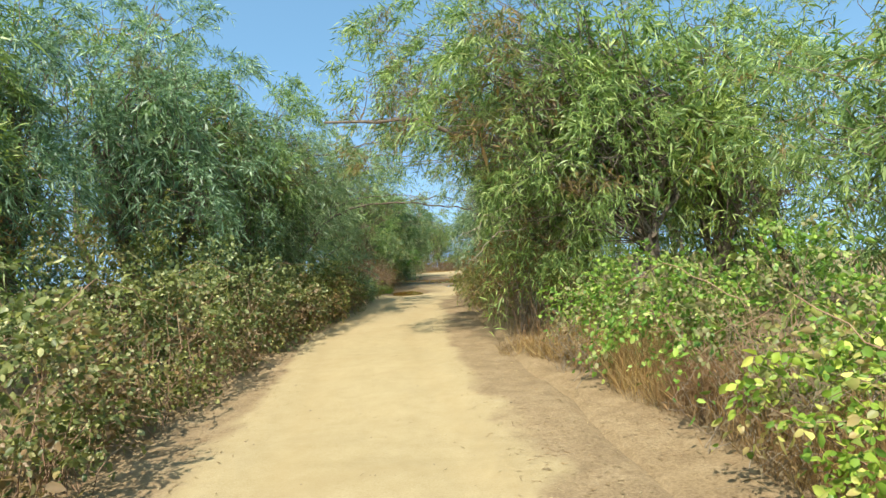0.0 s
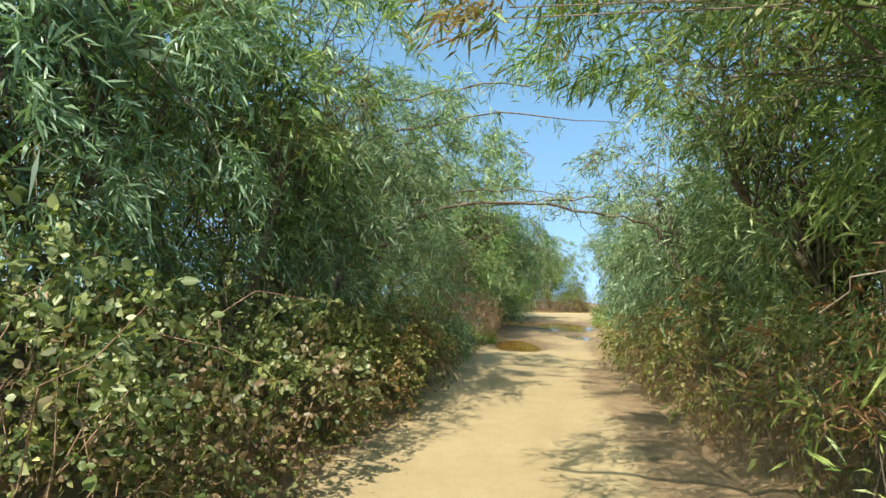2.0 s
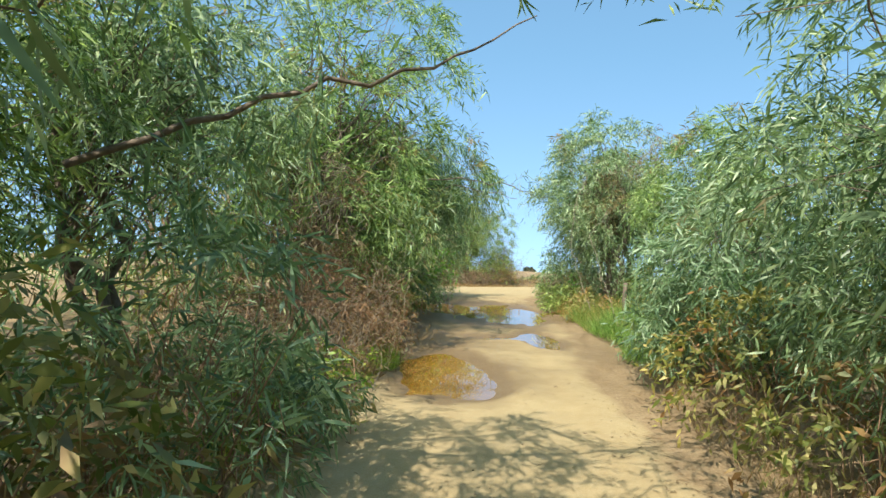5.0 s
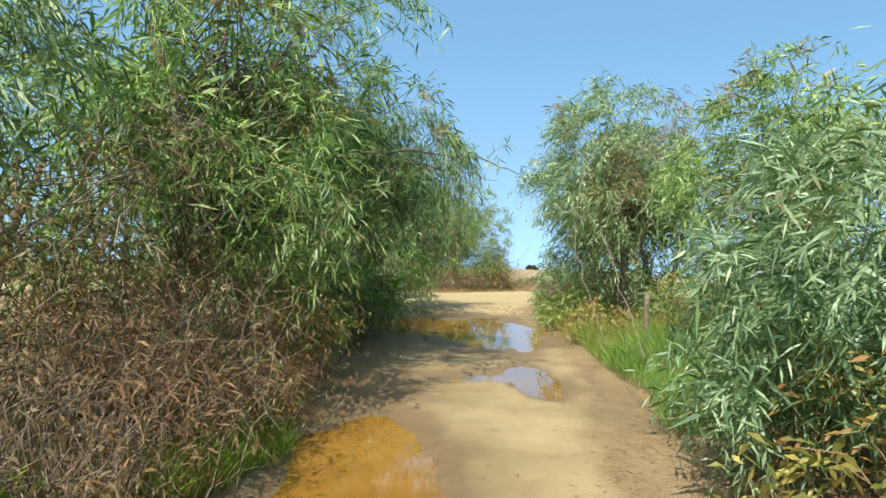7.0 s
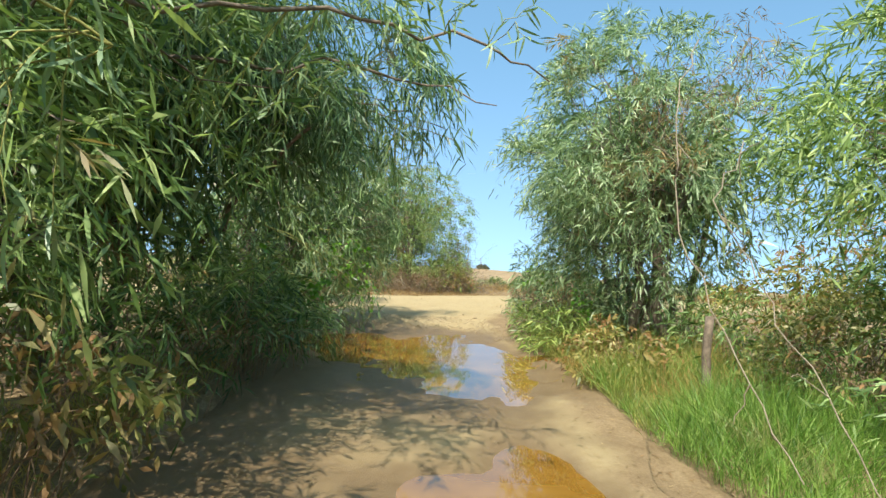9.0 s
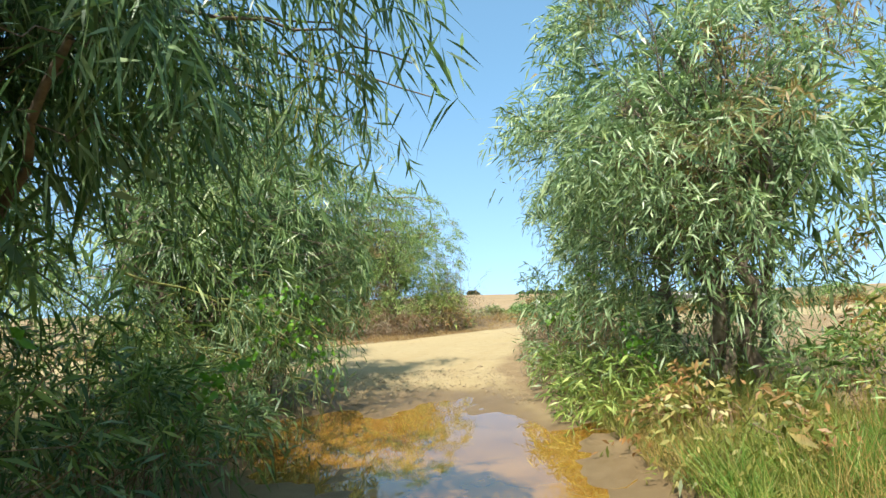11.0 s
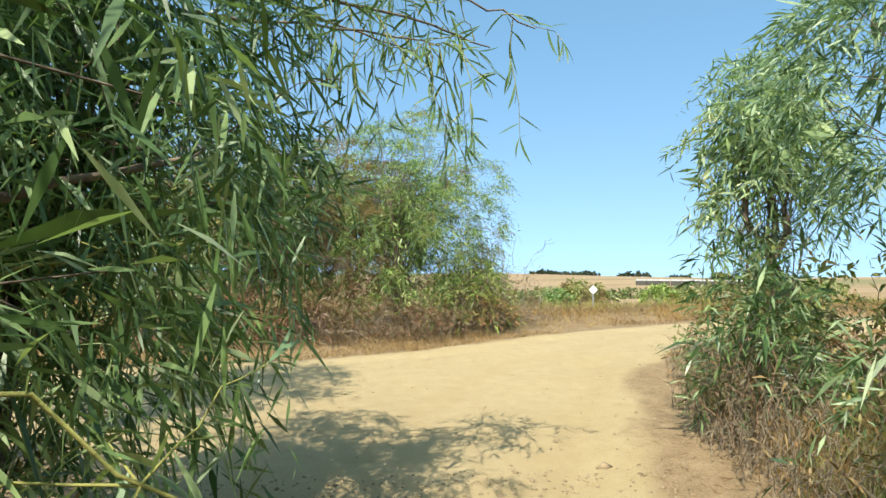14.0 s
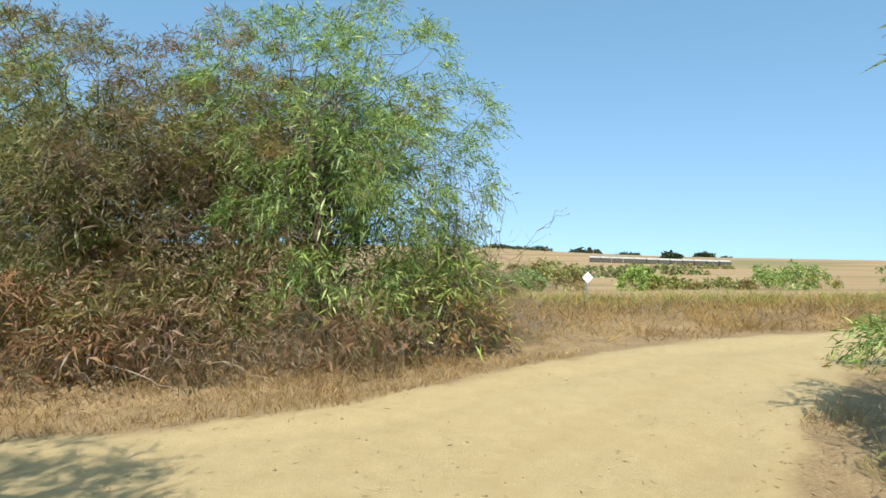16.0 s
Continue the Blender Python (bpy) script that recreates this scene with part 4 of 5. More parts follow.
# ---- boughs, twigs and small plants ----
def dry_tangle(x, y, rx, ry, h, n, seed, leafy=0.25, mat=None):
    """A heap of bare forking twigs with a few dead leaves left on."""
    gen = np.random.default_rng(seed)
    base = np.array([x, y, float(surface(x, y)[0])])
    root = tagged(new("dry_shrub"), "tangled heap of bleached dry twigs on the verge", "bush", "dry shrubs along the verge")
    root.location = base
    thick, wide = (2.0, 0.14) if h > 1.6 else (1.0, 0.45)
    foot = np.stack([gen.normal(0, 0.4, n) * rx, gen.normal(0, 0.4, n) * ry, np.full(n, -0.03)], -1)
    lines, rads = [], []
    for p in foot:
        end = p + np.array([gen.normal(0, wide) * h, gen.normal(0, wide) * h, h * gen.uniform(0.3, 1.05)])
        line = bent(p, end, 6, 0.08, gen=gen)
        lines.append(line)
        rads.append(np.linspace(0.0042, 0.0015, 6) * thick)
        for q in range(3):
            s = line[gen.integers(2, 6)]
            lines.append(bent(s, s + gen.normal(0, min(0.2, wide), 3) * h + np.array([0, 0, 0.03]), 6, 0.1, gen=gen))
            rads.append(np.linspace(0.0022, 0.0012, 6) * thick)
    lines, rads = np.array(lines), np.array(rads)
    ok = clear_of_way((lines + base).reshape(-1, 3), 0.05).reshape(lines.shape[:2]).all(1)
    lines, rads = lines[ok], rads[ok]
    lines[..., 2] = np.maximum(lines[..., 2], -0.03)
    tv, tf = tubes(lines, rads, 3)
    tagged(part("twigwork", mesh_from("twigwork", tv, tf, mat or DEAD_WOOD, True), root), kind="stuff")
    m = int(len(lines) * 6 * leafy)
    P = lines[gen.integers(0, len(lines), m), gen.integers(1, 6, m)] + gen.normal(0, 0.02, (m, 3))
    D = unit(gen.normal(0, 1, (m, 3)) + np.array([0, 0, -0.4]))
    v, f = leaves(P, D, unit(np.cross(D, gen.normal(0, 1, (m, 3)))), gen.uniform(0.04, 0.11, m), gen.uniform(0.008, 0.022, m), np.full(m, 0.2))
    part("foliage", mesh_from("foliage", v, f, DRY_LEAF), root, "few curled dead leaves")


for i, (x, y, rx, ry, h, n) in enumerate([(-6.2, 43.5, 1.2, 0.6, 0.6, 90), (-4.6, 43.5, 1.1, 0.6, 0.5, 90), (-3.1, 43.5, 1.1, 0.5, 0.5, 100), (-1.7, 43.7, 1.0, 0.5, 0.55, 100),
                                          (-0.5, 44.1, 1.0, 0.5, 0.6, 100), (0.7, 44.6, 0.9, 0.5, 0.8, 90), (1.7, 45.4, 0.7, 0.6, 1.2, 80), (2.4, 46.0, 0.6, 0.5, 0.7, 60),
                                          (-2.75, 22.1, 0.8, 0.9, 1.2, 130), (-2.9, 23.4, 0.8, 0.8, 1.5, 120), (-3.0, 20.6, 0.8, 0.9, 0.9, 40),
                                          (1.55, 7.6, 0.5, 0.9, 0.7, 60), (2.2, 4.2, 0.5, 1.2, 0.9, 60), (2.35, 33.4, 0.6, 0.8, 0.8, 70), (3.9, 40.3, 0.6, 0.6, 0.7, 50), (1.95, 35.9, 0.5, 0.8, 0.8, 90), (2.2, 37.2, 0.5, 0.8, 0.9, 90),
                                          (2.75, 38.6, 0.6, 0.7, 0.8, 80), (1.7, 45.7, 0.5, 0.4, 2.5, 55), (1.35, 45.2, 0.5, 0.4, 1.9, 45)]):
    dry_tangle(x, y, rx, ry, h, n, 300 + i, 0.5 if y < 25 else 0.25)


def bough(name, ends, r0, r1, mat, label, category="branch", sides=7, wobble=0.04, seed=1, twigs=0, twig_len=0.5, twig_r=0.004, down=0.3):
    """A bare bough along a few points, with side twigs as parts."""
    gen = np.random.default_rng(seed)
    ends = [np.array(e, float) for e in ends]
    line = np.concatenate([bent(a, b, 6, wobble, gen=gen)[(0 if k == 0 else 1):] for k, (a, b) in enumerate(zip(ends[:-1], ends[1:]))])
    v, f = tubes([line], [np.linspace(r0, r1, len(line))], sides)
    ob = tagged(new(name, mesh_from(name, v, f, mat, True)), label, category)
    for k in range(twigs):
        at = line[gen.integers(1, len(line))]
        d = unit(gen.normal(0, 1, 3) + np.array([0, 0, -down]))
        tv, tf = tubes([bent(at, at + d * twig_len * gen.uniform(0.5, 1.2), 5, 0.12, gen=gen)], [np.linspace(twig_r, twig_r * 0.4, 5)], 4)
        part("twig", mesh_from("twig", tv, tf, mat, True), ob)
    return ob


bough("bough", [(-4.3, 16.6, 1.6), (-2.9, 17.3, 2.7), (-2.0, 17.45, 2.95), (-0.8, 17.4, 2.95), (0.5, 17.7, 2.8), (1.5, 18.2, 2.4)], 0.034, 0.016, BARK,
      "grey-brown wattle bough arching across over the track", twigs=16, twig_len=0.8, twig_r=0.008, seed=3, wobble=0.05, down=-0.1)
bough("bough", [(2.6, 10.4, 2.2), (1.2, 10.2, 3.3), (-0.3, 10.0, 3.7), (-1.8, 10.1, 3.75)], 0.06, 0.02, BARK, "dark wattle bough spreading over the track", twigs=12, twig_len=0.9,
      twig_r=0.008, seed=4, down=-0.1)
bough("bough", [(-3.0, 30.0, 1.2), (-2.2, 29.0, 2.0), (-1.5, 28.2, 2.5)], 0.035, 0.015, BARK, "brown wattle bough showing through leaves", twigs=8, twig_len=0.6, seed=5)
bough("bough", [(-2.6, 34.4, 1.2), (-1.7, 34.9, 1.75), (-1.1, 35.2, 1.95)], 0.03, 0.012, BARK, "brown wattle bough showing through leaves", twigs=8, twig_len=0.6, seed=6)
for k, (e, n) in enumerate([([(1.3, 10.2, 2.3), (0.7, 9.7, 2.1), (0.25, 9.3, 1.75)], 7), ([(1.4, 10.0, 1.9), (0.8, 9.5, 1.75), (0.4, 9.2, 1.4)], 7),
                            ([(2.4, 11.0, 1.7), (1.6, 10.3, 2.0), (0.8, 9.8, 1.95)], 6)]):
    bough("dead_branch", e, 0.012, 0.004, DEAD_WOOD, "bare bleached dead branch drooping from the wattle", "dead branch", 5, twigs=n, twig_len=0.55, seed=20 + k, wobble=0.09)
bough("dangling_vine", [(1.1, 26.9, 3.0), (0.8, 26.5, 2.4), (0.7, 26.17, 1.72), (0.78, 25.7, 1.15), (0.86, 25.33, 0.74)], 0.0045, 0.003, DEAD_WOOD,
      "long pale dry vine dangling from the tree", "vine", 5, twigs=6, twig_len=0.25, seed=31, wobble=0.05, down=0.8)
bough("dangling_vine", [(1.5, 27.0, 2.4), (1.1, 26.6, 1.95), (1.15, 26.2, 1.5), (1.22, 25.7, 1.0), (1.3, 25.3, 0.5)], 0.0045, 0.003, DEAD_WOOD,
      "long pale dry vine dangling from the tree", "vine", 5, twigs=6, twig_len=0.25, seed=32, wobble=0.05, down=0.8)
for k, e in enumerate([[(2.6, 33.9, 0.5), (1.9, 33.5, 0.75), (1.55, 33.2, 0.85)], [(2.7, 33.5, 0.25), (2.0, 33.2, 0.4), (1.6, 32.9, 0.5)], [(2.5, 32.8, 0.3), (2.05, 32.5, 0.7), (1.9, 32.3, 0.95)],
                       [(-1.55, 43.6, 0.28), (-1.0, 43.4, 0.3), (-0.6, 43.3, 0.16)], [(-2.4, 43.7, 0.3), (-1.7, 43.3, 0.2), (-1.3, 43.2, 0.05)], [(3.0, 45.9, 0.02), (3.5, 45.8, 0.09), (3.9, 45.8, 0.03)],
                       [(5.6, 47.2, 0.1), (5.9, 47.1, 0.35), (6.2, 47.1, 0.6)]]):
    bough("dead_stick", e, 0.009, 0.004, DEAD_WOOD, "bleached dead stick lying among dry growth", "stick", 5, twigs=3, twig_len=0.35, seed=40 + k, wobble=0.08, down=0.1)

def fence_post(x, y, h):
    """An old round wooden post, split on top and leaning a little."""
    gen = np.random.default_rng(5)
    z = float(surface(x, y)[0])
    line = bent((x, y, z - 0.3), (x + 0.03, y + 0.02, z + h), 7, 0.01, gen=gen)
    v, f = tubes([np.concatenate([line, line[-1:] + np.array([[0, 0, 0.006]])])], [[0.05, 0.049, 0.05, 0.048, 0.047, 0.047, 0.045, 0.002]], 9)
    tagged(new("fence_post", mesh_from("fence_post", v, f, BARK, True)), "old grey wooden fence post in tall grass", "post")


fence_post(2.6, 29.4, 0.95)


def leaf_meshes(mat, count=6):
    """A few differing long curved leaves, base at the origin, lying along +x."""
    made = []
    gen = np.random.default_rng(900)
    for k in range(count):
        L, W = gen.uniform(0.12, 0.19), gen.uniform(0.011, 0.017)
        t = np.linspace(0, 1, 6)
        half = W / 2 * np.sin(np.pi * np.clip(t * 0.94 + 0.04, 0, 1)) ** 0.7
        curve, twist = gen.uniform(-0.3, 0.3) * L * t ** 2, gen.uniform(-0.6, 0.6) * t
        mid = np.stack([L * t, curve, -gen.uniform(0.05, 0.3) * L * t ** 2], -1)
        sidev = np.stack([np.zeros(6), np.cos(twist), np.sin(twist)], -1) * half[:, None]
        v = np.concatenate([mid + sidev, mid - sidev + np.array([0, 0, 0.0])])
        f = [(i, i + 1, i + 7, i + 6) for i in range(5)]
        made.append(mesh_from("leaf", v, f, mat, True))
    return made


def broad_leaf_meshes(mat, count=6):
    """A few differing broad toothless leaves, folded along the rib."""
    made = []
    gen = np.random.default_rng(901)
    for k in range(count):
        L, W, fold = gen.uniform(0.042, 0.068), gen.uniform(0.03, 0.045), gen.uniform(0.1, 0.35)
        t = np.linspace(0, 1, 6)
        half = W / 2 * np.array([0.08, 0.8, 1.0, 0.9, 0.5, 0.03])
        rib = np.stack([L * t, np.zeros(6), -gen.uniform(0.1, 0.4) * L * t ** 2], -1)
        edge = np.stack([np.zeros(6), half, half * fold * 2], -1)
        v = np.concatenate([rib, rib + edge, rib + edge * np.array([1, -1, 1])])
        f = [(i, i + 1, i + 7, i + 6) for i in range(5)] + [(i + 1, i, i + 12, i + 13) for i in range(5)]
        made.append(mesh_from("leaf", v, f, mat, True))
    return made


def leafy_bough(ends, mat, meshes, label, n, seed, r0=0.012, droop=0.5):
    """A leafy bough that hangs close by the track; every leaf is its own piece."""
    gen = np.random.default_rng(seed)
    ob = bough("leafy_bough", ends, r0, 0.004, mat, label, "branch", 6, 0.05, seed)
    pts = np.concatenate([np.linspace(a, b, 8) for a, b in zip(np.array(ends[:-1], float), np.array(ends[1:], float))])
    made, k = 0, 0
    while made < n and k < 160:
        k += 1
        at = pts[gen.integers(2, len(pts))]
        d = unit(gen.normal(0, 1, 3) + np.array([0, 0, -droop]))
        line = bent(at, at + d * gen.uniform(0.3, 0.65), 6, 0.08, gen=gen)
        line[:, 2] -= np.linspace(0, 1, 6) ** 2 * 0.2
        if not clear_of_way(line, 0.05).all():
            continue
        tv, tf = tubes([line], [np.linspace(0.004, 0.0015, 6)], 4)
        twig = part("twig", mesh_from("twig", tv, tf, GREEN_TWIG, True), ob)
        for q in range(13):
            base = line[min(5, q // 2)] + (line[min(5, q // 2 + 1)] - line[min(5, q // 2)]) * gen.uniform()
            ld = unit(unit(line[5] - line[0]) * 0.7 + gen.normal(0, 0.6, 3) + np.array([0, 0, -0.3]))
            leaf = new("leaf", meshes[gen.integers(len(meshes))])
            leaf.parent = twig
            m = Vector(ld).to_track_quat("X", "Z").to_matrix().to_4x4()
            leaf.matrix_local = Matrix.Translation(base) @ m @ Matrix.Rotation(gen.uniform(-1.2, 1.2), 4, "X")
            made += 1
    return ob


GREEN_TWIG = bark_material("green_twig", (0.16, 0.17, 0.04), (0.3, 0.28, 0.08))
LEAF_PIECES, SHADED_PIECES = leaf_meshes(WATTLE_BLUE), leaf_meshes(WATTLE_SHADED)
for k, ends in enumerate([[(-2.6, 35.4, 2.9), (-1.5, 36.0, 3.05), (-0.7, 36.3, 2.9), (-0.2, 36.5, 2.8)], [(-2.4, 35.0, 3.2), (-1.2, 35.6, 3.35), (-0.3, 36.2, 3.2)],
                          [(-2.2, 35.6, 2.5), (-1.4, 36.0, 2.4), (-0.85, 36.3, 2.1)], [(-2.1, 35.0, 2.2), (-1.3, 35.4, 2.0), (-0.8, 35.7, 1.6)],
                          [(-2.4, 35.0, 3.0), (-1.0, 35.8, 3.05), (0.0, 36.1, 2.98), (0.5, 36.3, 2.88)], [(-2.2, 35.4, 2.8), (-0.9, 35.9, 2.9), (-0.1, 36.2, 2.85), (0.25, 36.4, 2.8)],
                          [(-2.0, 35.5, 2.75), (-1.2, 36.0, 2.8), (-0.5, 36.3, 2.85), (-0.05, 36.4, 2.8)]]):
    leafy_bough(ends, BARK, SHADED_PIECES, "leafy wattle bough hanging low over the track", 182, (1, 2, 7, 8, 9, 10, 11)[k])
for k, ends in enumerate([[(-2.8, 28.8, 3.2), (-1.6, 29.2, 3.15), (-0.5, 29.4, 2.95)], [(-2.6, 29.2, 2.9), (-1.7, 29.5, 2.9), (-0.8, 29.6, 2.8)],
                          [(-2.2, 29.0, 3.0), (-1.1, 29.5, 2.95), (-0.15, 29.8, 2.75)], [(-2.0, 28.7, 3.0), (-1.0, 29.0, 2.9), (-0.3, 29.2, 2.75)]]):
    leafy_bough(ends, BARK, SHADED_PIECES, "leafy wattle bough hanging over the puddles", 195, 97 + k, droop=1.6)
leafy_bough([(-2.3, 34.4, 1.2), (-1.6, 35.0, 1.55), (-1.05, 35.5, 1.65)], GREEN_TWIG, SHADED_PIECES, "leafy wattle bough brushing past the track", 260, 3)
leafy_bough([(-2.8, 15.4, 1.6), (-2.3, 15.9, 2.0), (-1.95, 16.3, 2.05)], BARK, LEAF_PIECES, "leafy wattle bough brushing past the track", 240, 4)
leafy_bough([(-2.4, 30.0, 3.0), (-1.4, 30.6, 3.1), (-0.6, 31.0, 2.9)], BARK, SHADED_PIECES, "leafy wattle bough hanging over the puddles", 260, 5, droop=1.2)
leafy_bough([(-2.3, 24.3, 2.35), (-1.9, 24.6, 2.25), (-1.58, 24.85, 2.08)], GREEN_TWIG, LEAF_PIECES, "leafy wattle bough reaching toward the track", 240, 6)

for k, ends in enumerate([[(-2.6, 31.4, 1.8), (-1.8, 32.0, 1.4), (-1.2, 32.5, 0.85)], [(-2.5, 32.2, 1.7), (-1.6, 32.9, 1.35), (-0.85, 33.5, 0.85)],
                          [(-2.4, 33.0, 1.9), (-1.4, 33.6, 1.6), (-0.75, 34.1, 1.05)], [(-2.6, 31.8, 1.2), (-1.9, 32.5, 0.95), (-1.2, 33.1, 0.5)]]):
    leafy_bough(ends, GREEN_TWIG, LEAF_PIECES, "pale leafy wattle bough drooping to the puddle", 156, 90 + k, droop=0.5)
leafy_bough([(-3.2, 15.5, 3.6), (-1.5, 16.0, 4.1), (0.3, 16.3, 4.0)], BARK, LEAF_PIECES, "leafy wattle bough high over the track", 200, 95, 0.02)
leafy_bough([(-3.2, 15.0, 3.9), (-1.7, 15.3, 4.3), (-0.3, 15.2, 4.2)], BARK, LEAF_PIECES, "leafy wattle bough high over the track", 200, 96, 0.02)

for k, ends in enumerate([[(-3.0, 17.2, 2.9), (-2.2, 17.4, 3.15), (-1.2, 17.45, 3.2), (-0.4, 17.5, 3.1)], [(-3.2, 18.2, 3.1), (-1.9, 18.3, 3.0), (-0.9, 18.5, 3.15), (-0.1, 18.6, 3.35)],
                          [(-3.3, 18.6, 1.9), (-2.5, 19.0, 2.35), (-1.6, 19.2, 2.6), (-1.0, 19.4, 3.0)], [(-0.8, 17.4, 3.0), (0.0, 17.6, 3.1), (0.7, 17.9, 2.9)]]):
    leafy_bough(ends, BARK, LEAF_PIECES, "leafy wattle bough arching across over the track", (130, 130, 117, 78)[k], 120 + k, 0.022, droop=0.9)

for k, ends in enumerate([[(-2.6, 26.3, 2.7), (-1.2, 26.5, 2.85), (-0.3, 26.6, 2.75), (0.1, 26.7, 2.6)], [(-2.4, 27.2, 2.7), (-1.0, 27.3, 2.75), (-0.1, 27.4, 2.6)]]):
    leafy_bough(ends, BARK, LEAF_PIECES, "leafy wattle bough reaching out over the puddles", 210, 130 + k, 0.016, droop=1.2)

for k, (x, y, z) in enumerate([(-0.7, 10.1, 4.3), (-0.3, 9.9, 4.0), (2.9, 31.2, 3.6), (2.6, 31.6, 2.7), (3.4, 30.6, 4.3), (-3.0, 22.8, 1.9), (-3.1, 24.0, 2.4)]):
    gen = np.random.default_rng(80 + k)
    cen = np.array([x, y, z]) + gen.normal(0, 0.28, (12, 3))
    P, D, S, Ln, W, Sg = shoots(cen, np.full(12, 0.15), 9, 8, 0.35, 0.085, 0.011, 0.8, gen)
    ok = clear_of_way(P, 0.0)
    v, f = leaves(P[ok], D[ok], S[ok], Ln[ok], W[ok], Sg[ok])
    spray = tagged(new("dead_spray"), "dried reddish-brown spray of dead leaves hanging in green", "dead branch", "dead sprays in the crowns")
    part("foliage", mesh_from("foliage", v, f, DRY_LEAF), spray)
    tv, tf = tubes([bent((x + 0.3, y + 0.2, z + 0.25), c, 5, 0.1, gen=gen) for c in cen], np.full((12, 5), 0.005), 4)
    tagged(part("twigwork", mesh_from("twigwork", tv, tf, DEAD_WOOD, True), spray), kind="stuff")

BRAMBLE_PIECES = broad_leaf_meshes(BRAMBLE)
for k, ends in enumerate([[(-3.6, 11.3, 1.0), (-3.1, 11.7, 1.5), (-2.5, 12.1, 1.42)], [(-3.8, 10.3, 0.8), (-3.2, 10.6, 1.25), (-2.7, 11.0, 1.05)], [(-3.6, 7.4, 1.2), (-3.1, 7.9, 1.6), (-2.75, 8.4, 1.4)],
                          [(-3.4, 4.6, 1.0), (-2.9, 5.2, 1.5), (-2.6, 5.8, 1.2)], [(2.6, 3.4, 0.8), (2.2, 3.9, 1.2), (1.9, 4.4, 0.9)], [(2.7, 5.6, 1.0), (2.2, 6.2, 1.35), (1.9, 6.7, 1.1)]]):
    leafy_bough(ends, CANE, BRAMBLE_PIECES, "arching bramble cane with dusty broad leaves", 78, 400 + k, 0.006, 0.0)

# bright vine leaves and green sprays among the wattles
for k, (x, y, z, n) in enumerate([(-1.5, 32.0, 1.35, 5), (-1.45, 32.6, 0.95, 4), (-1.6, 30.6, 1.1, 4), (-1.9, 28.4, 1.2, 3), (2.2, 32.4, 0.9, 5), (1.9, 33.4, 1.3, 4)]):
    gen = np.random.default_rng(60 + k)
    cen = np.array([x, y, z]) + gen.normal(0, 0.16, (n, 3))
    P, D, S, Ln, W, Sg = shoots(cen, np.full(n, 0.1), 3, 6, 0.22, 0.058, 0.046, 0.4, gen)
    ok = clear_of_way(P, 0.03)
    v, f = broad(P[ok], D[ok], S[ok], Ln[ok], W[ok], Sg[ok])
    spray = tagged(new("climbing_vine"), "fresh bright green climbing vine among grey leaves", "vine", "climbing vines")
    part("foliage", mesh_from("foliage", v, f, VINE), spray)
    tv, tf = tubes([bent((x + math.copysign(0.9, x), y, 0.05), c, 6, 0.08, gen=gen) for c in cen], np.full((n, 6), 0.0022), 4)
    tagged(part("stem", mesh_from("stem", tv, tf, CANE, True), spray))


def pebbles(name, n, x0, x1, y0, y1, size, label, seed):
    """Small angular stones half sunk in the sand."""
    gen = np.random.default_rng(seed)
    p = np.stack([gen.uniform(x0, x1, n), gen.uniform(y0, y1, n)], -1)
    p = p[(road_distance(p[:, 0], p[:, 1]) < 0.5) & (puddle_depth(p[:, 0], p[:, 1]) < 0.2)]
    n = len(p)
    z = surface(p[:, 0], p[:, 1])
    shape = np.array([(1, 0, 0), (0.3, 0.9, 0), (-0.8, 0.6, 0), (-0.7, -0.7, 0), (0.4, -0.9, 0), (0.1, 0.05, 0.8), (0, 0, -0.5)])
    tri = np.array([(0, 1, 5), (1, 2, 5), (2, 3, 5), (3, 4, 5), (4, 0, 5), (1, 0, 6), (2, 1, 6), (3, 2, 6), (4, 3, 6), (0, 4, 6)])
    a, r = gen.uniform(0, 6.28, n), size * gen.lognormal(0, 0.45, n)
    v = shape[None] * r[:, None, None] * gen.uniform(0.7, 1.3, (n, 7, 1))
    c, q = np.cos(a)[:, None], np.sin(a)[:, None]
    v = np.stack([v[..., 0] * c - v[..., 1] * q, v[..., 0] * q + v[..., 1] * c, v[..., 2]], -1)
    v += np.column_stack([p, z])[:, None]
    f = tri[None] + (np.arange(n) * 7)[:, None, None]
    tagged(new(name, mesh_from(name, v.reshape(-1, 3), f.reshape(-1, 3), STONE)), label, "pebbles", kind="stuff")


pebbles("gravel", 3600, -2.0, 1.6, 33.0, 37.2, 0.010, "scattered pale stones round the puddle", 1)
pebbles("gravel", 900, -3, 3, 0, 24, 0.007, "fine grit strewn on the sand", 2)
pebbles("gravel", 1500, -5, 9, 37.5, 46, 0.008, "fine grit strewn on the sand", 3)


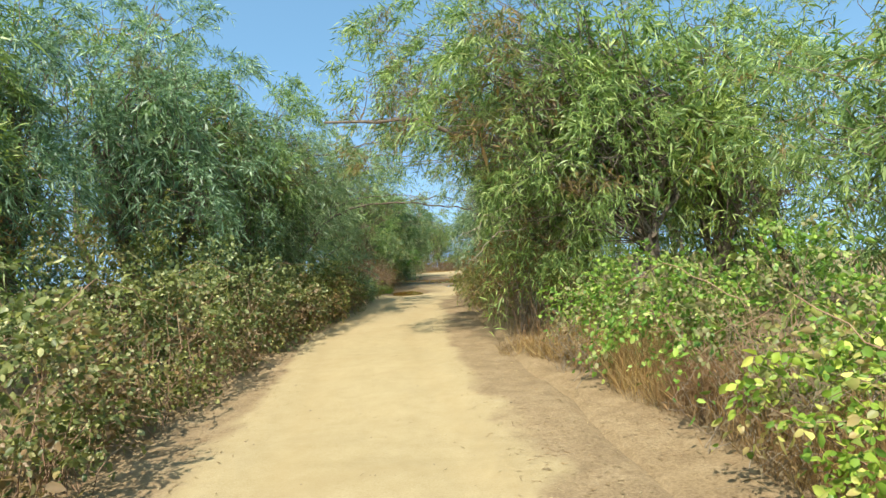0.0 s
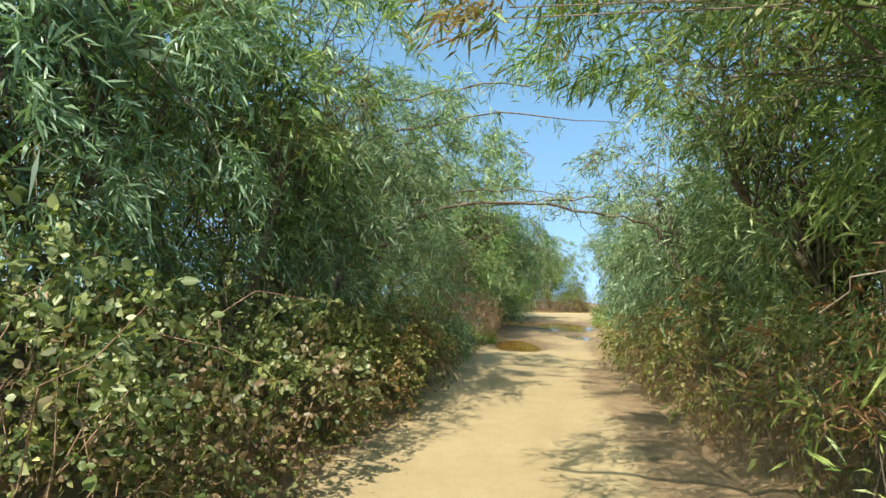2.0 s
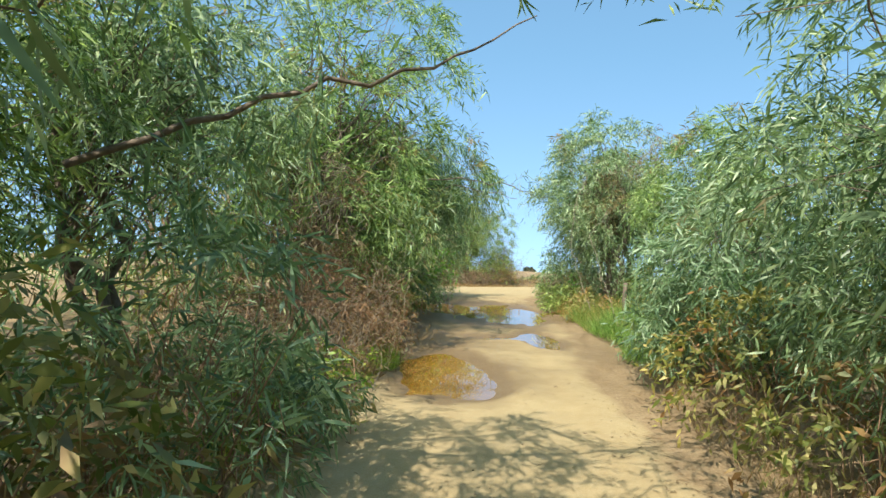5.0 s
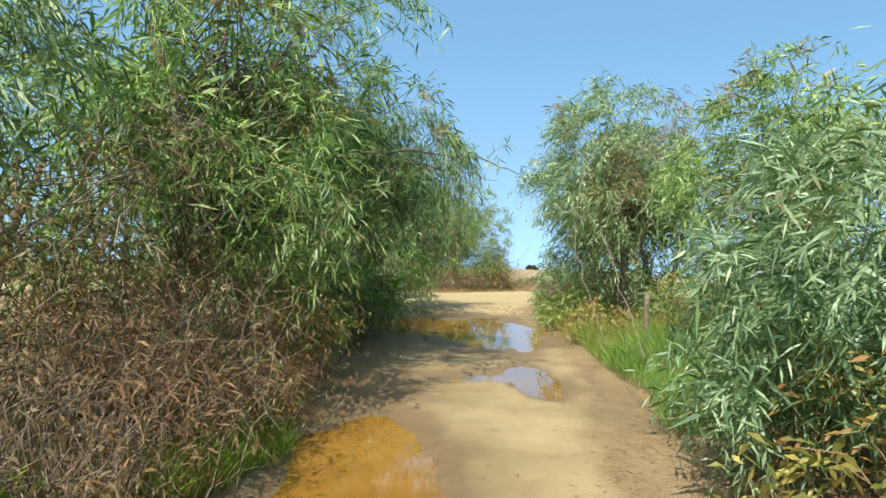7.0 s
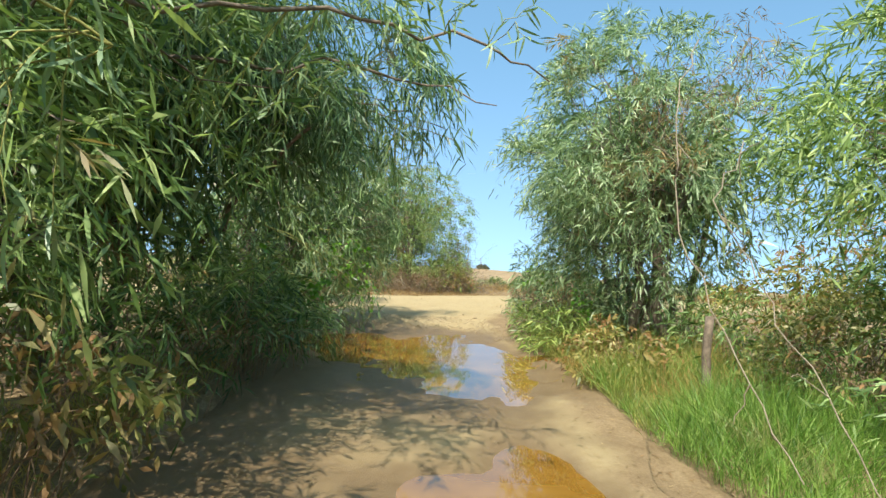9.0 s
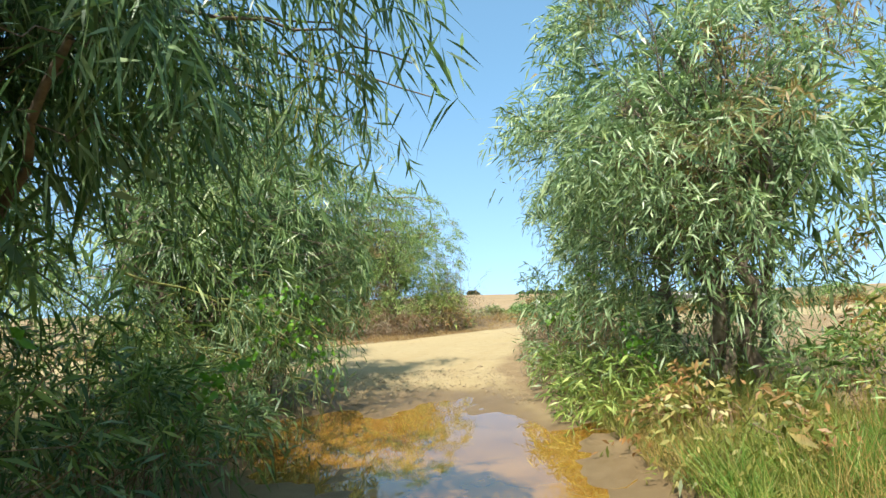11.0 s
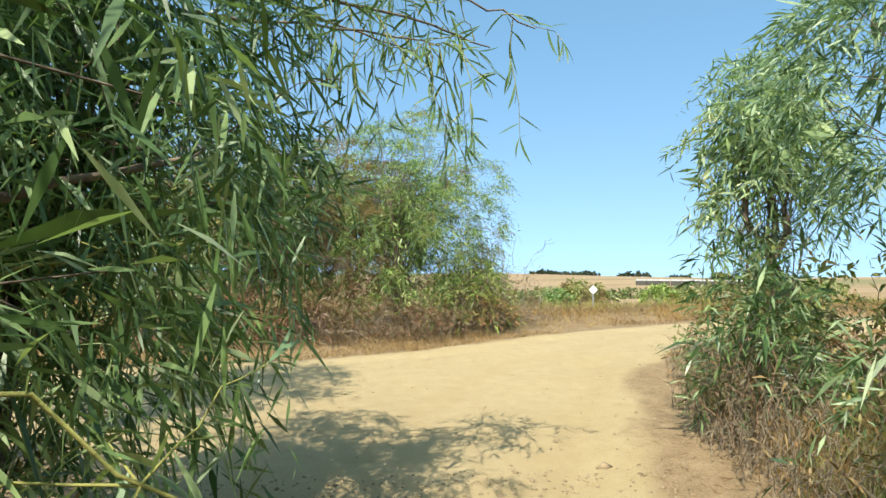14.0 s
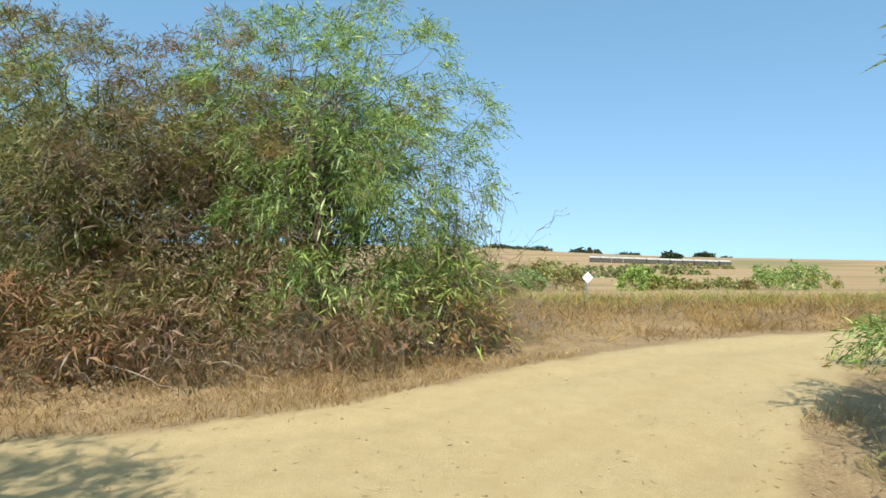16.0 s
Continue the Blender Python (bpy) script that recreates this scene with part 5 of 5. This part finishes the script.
def litter(n, x0, x1, y0, y1, lo, hi, seed):
    """Fallen narrow leaves lying near the track's edge."""
    gen = np.random.default_rng(seed)
    p = np.stack([gen.uniform(x0, x1, n), gen.uniform(y0, y1, n)], -1)
    r = road_distance(p[:, 0], p[:, 1]) + gen.normal(0, 0.15, n)
    p = p[(r > lo) & (r < hi) & (puddle_depth(p[:, 0], p[:, 1]) < 0.15)]
    n = len(p)
    P = np.column_stack([p, surface(p[:, 0], p[:, 1]) + 0.006])
    a = gen.uniform(0, 6.28, n)
    D = np.stack([np.cos(a), np.sin(a), gen.uniform(-0.05, 0.12, n)], -1)
    S = np.stack([-np.sin(a), np.cos(a), gen.uniform(-0.25, 0.25, n)], -1)
    v, f = leaves(P, unit(D), unit(S), gen.uniform(0.035, 0.09, n), gen.uniform(0.007, 0.015, n), np.zeros(n))
    tagged(new("leaf_litter", mesh_from("leaf_litter", v, f, LITTER)), "fallen dry brown leaves along the verge", "leaf litter", kind="stuff")


litter(26000, -4, 3, -1, 38, -0.1, 1.6, 1)
litter(16000, -10, 10, 38, 48, -0.05, 1.8, 2)
litter(900, -5, 9, 36, 46, -3.0, 0.0, 3)
litter(900, -3, 2, -1, 36, -1.5, 0.0, 4)


# ---- the open fields ----
def warning_sign(x, y):
    z = float(land(np.array([x]), np.array([y]))[0])
    root = tagged(new("marker_sign"), "white diamond marker plate on a thin steel post", "sign")
    root.location = (x, y, z)
    bm = bmesh.new()
    bmesh.ops.create_cube(bm, size=1, matrix=Matrix.Translation((0, -0.03, 0.78)) @ Matrix.Rotation(radians(45), 4, "Y") @ Matrix.Diagonal((0.2, 0.012, 0.2, 1)))
    bmesh.ops.bevel(bm, geom=bm.edges[:], offset=0.004, segments=2, affect="EDGES")
    me = bpy.data.meshes.new("plate")
    bm.to_mesh(me)
    bm.free()
    me.materials.append(WHITE)
    part("plate", me, root, "white painted diamond plate")
    v, f = tubes([[(0, 0, -0.2), (0, 0, 0.4), (0, 0, 0.86)]], [[0.02, 0.02, 0.02]], 10)
    part("post", mesh_from("post", v, f, STEEL, True), root, "grey steel post")


warning_sign(5.89, 51.5)
for i, (x, y, rx, ry, h) in enumerate([(4.6, 56.0, 0.7, 0.7, 0.5), (9.3, 63.5, 1.35, 1.1, 1.3), (7.7, 62.5, 0.7, 0.7, 0.7), (13.8, 64.5, 0.8, 0.7, 1.0), (17.2, 67.0, 1.0, 0.8, 0.5), (20.4, 67.5, 1.2, 0.9, 0.5),
                                       (23.6, 67.5, 1.5, 1.3, 1.7), (26.5, 69.5, 2.2, 1.4, 1.2), (30.0, 66.0, 2.2, 1.5, 1.6)]):
    bush(x, y, rx, ry, h, BRAMBLE if i in (0, 1, 4, 5) else WATTLE, "rounded green shrub out in the dry field", "field_shrub", 34, 18, 8, 0.13, 0.055, 0.3, seed=200 + i,
         group="shrubs in the dry field")
for i, (x, y, rx) in enumerate([(18, 96, 5), (30, 108, 7), (44, 118, 7), (27, 140, 8), (58, 150, 9), (80, 165, 8)]):
    bush(x, y, rx, 1.6, 0.9, BRAMBLE, "low band of dusty scrub across the dry field", "scrub", 34, 14, 7, 0.4, 0.2, 0.6, seed=260 + i, group="scrub in the dry field")
for i, (x, y, rx, h) in enumerate([(96, 420, 8, 1.8), (110, 424, 9, 1.6), (125, 420, 10, 1.8), (152, 410, 10, 3.0), (178, 404, 8, 1.3), (205, 396, 5, 1.3), (232, 384, 3, 1.6), (58, 422, 3, 1.8), (165, 300, 4, 1.4), (120, 250, 3, 1.3)]):
    bush(x, y, rx, rx * 0.6, h, DARK_CROWN, "distant dark tree clump on the ridge", "distant_tree", 40, 12, 6, 1.1, 0.6, 0.9, seed=230 + i, group="trees on the ridge", category="tree")


def long_shed(x0, y0, x1, y1, w, h):
    """A long low white roof on dark netted walls, far off."""
    a, b = Vector((x0, y0, 0)), Vector((x1, y1, 0))
    n = 12
    for k in range(n):
        p, q = a.lerp(b, k / n), a.lerp(b, (k + 0.94) / n)
        z = float(land(np.array([p.x]), np.array([p.y]))[0])
        root = tagged(new("field_tunnel"), "long low white-roofed field tunnel with dark sides", "shed", "field tunnels")
        root.location = (p.x, p.y, z)
        d = q - p
        along, across = d.normalized(), Vector((-d.normalized().y, d.normalized().x, 0)) * w
        for name, lo, hi, mat in (("wall", -1.5, h * 0.86, DARK_NET), ("roof", h * 0.86, h, DULL_SHEET)):
            bm = bmesh.new()
            low = [bm.verts.new(c) for c in (Vector((0, 0, lo)), d + Vector((0, 0, lo)), d + across + Vector((0, 0, lo)), across + Vector((0, 0, lo)))]
            ins = 0.15 if name == "roof" else 0.0
            high = [bm.verts.new(c) for c in (across * ins + Vector((0, 0, hi)), d + across * ins + Vector((0, 0, hi)), d + across * (1 - ins) + Vector((0, 0, hi)), across * (1 - ins) + Vector((0, 0, hi)))]
            bm.faces.new(low[::-1])
            bm.faces.new(high)
            for i in range(4):
                bm.faces.new((low[i], low[(i + 1) % 4], high[(i + 1) % 4], high[i]))
            me = bpy.data.meshes.new(name)
            bm.to_mesh(me)
            bm.free()
            me.materials.append(mat)
            part(name, me, root)


long_shed(70, 206, 104, 190, 6, 1.7)
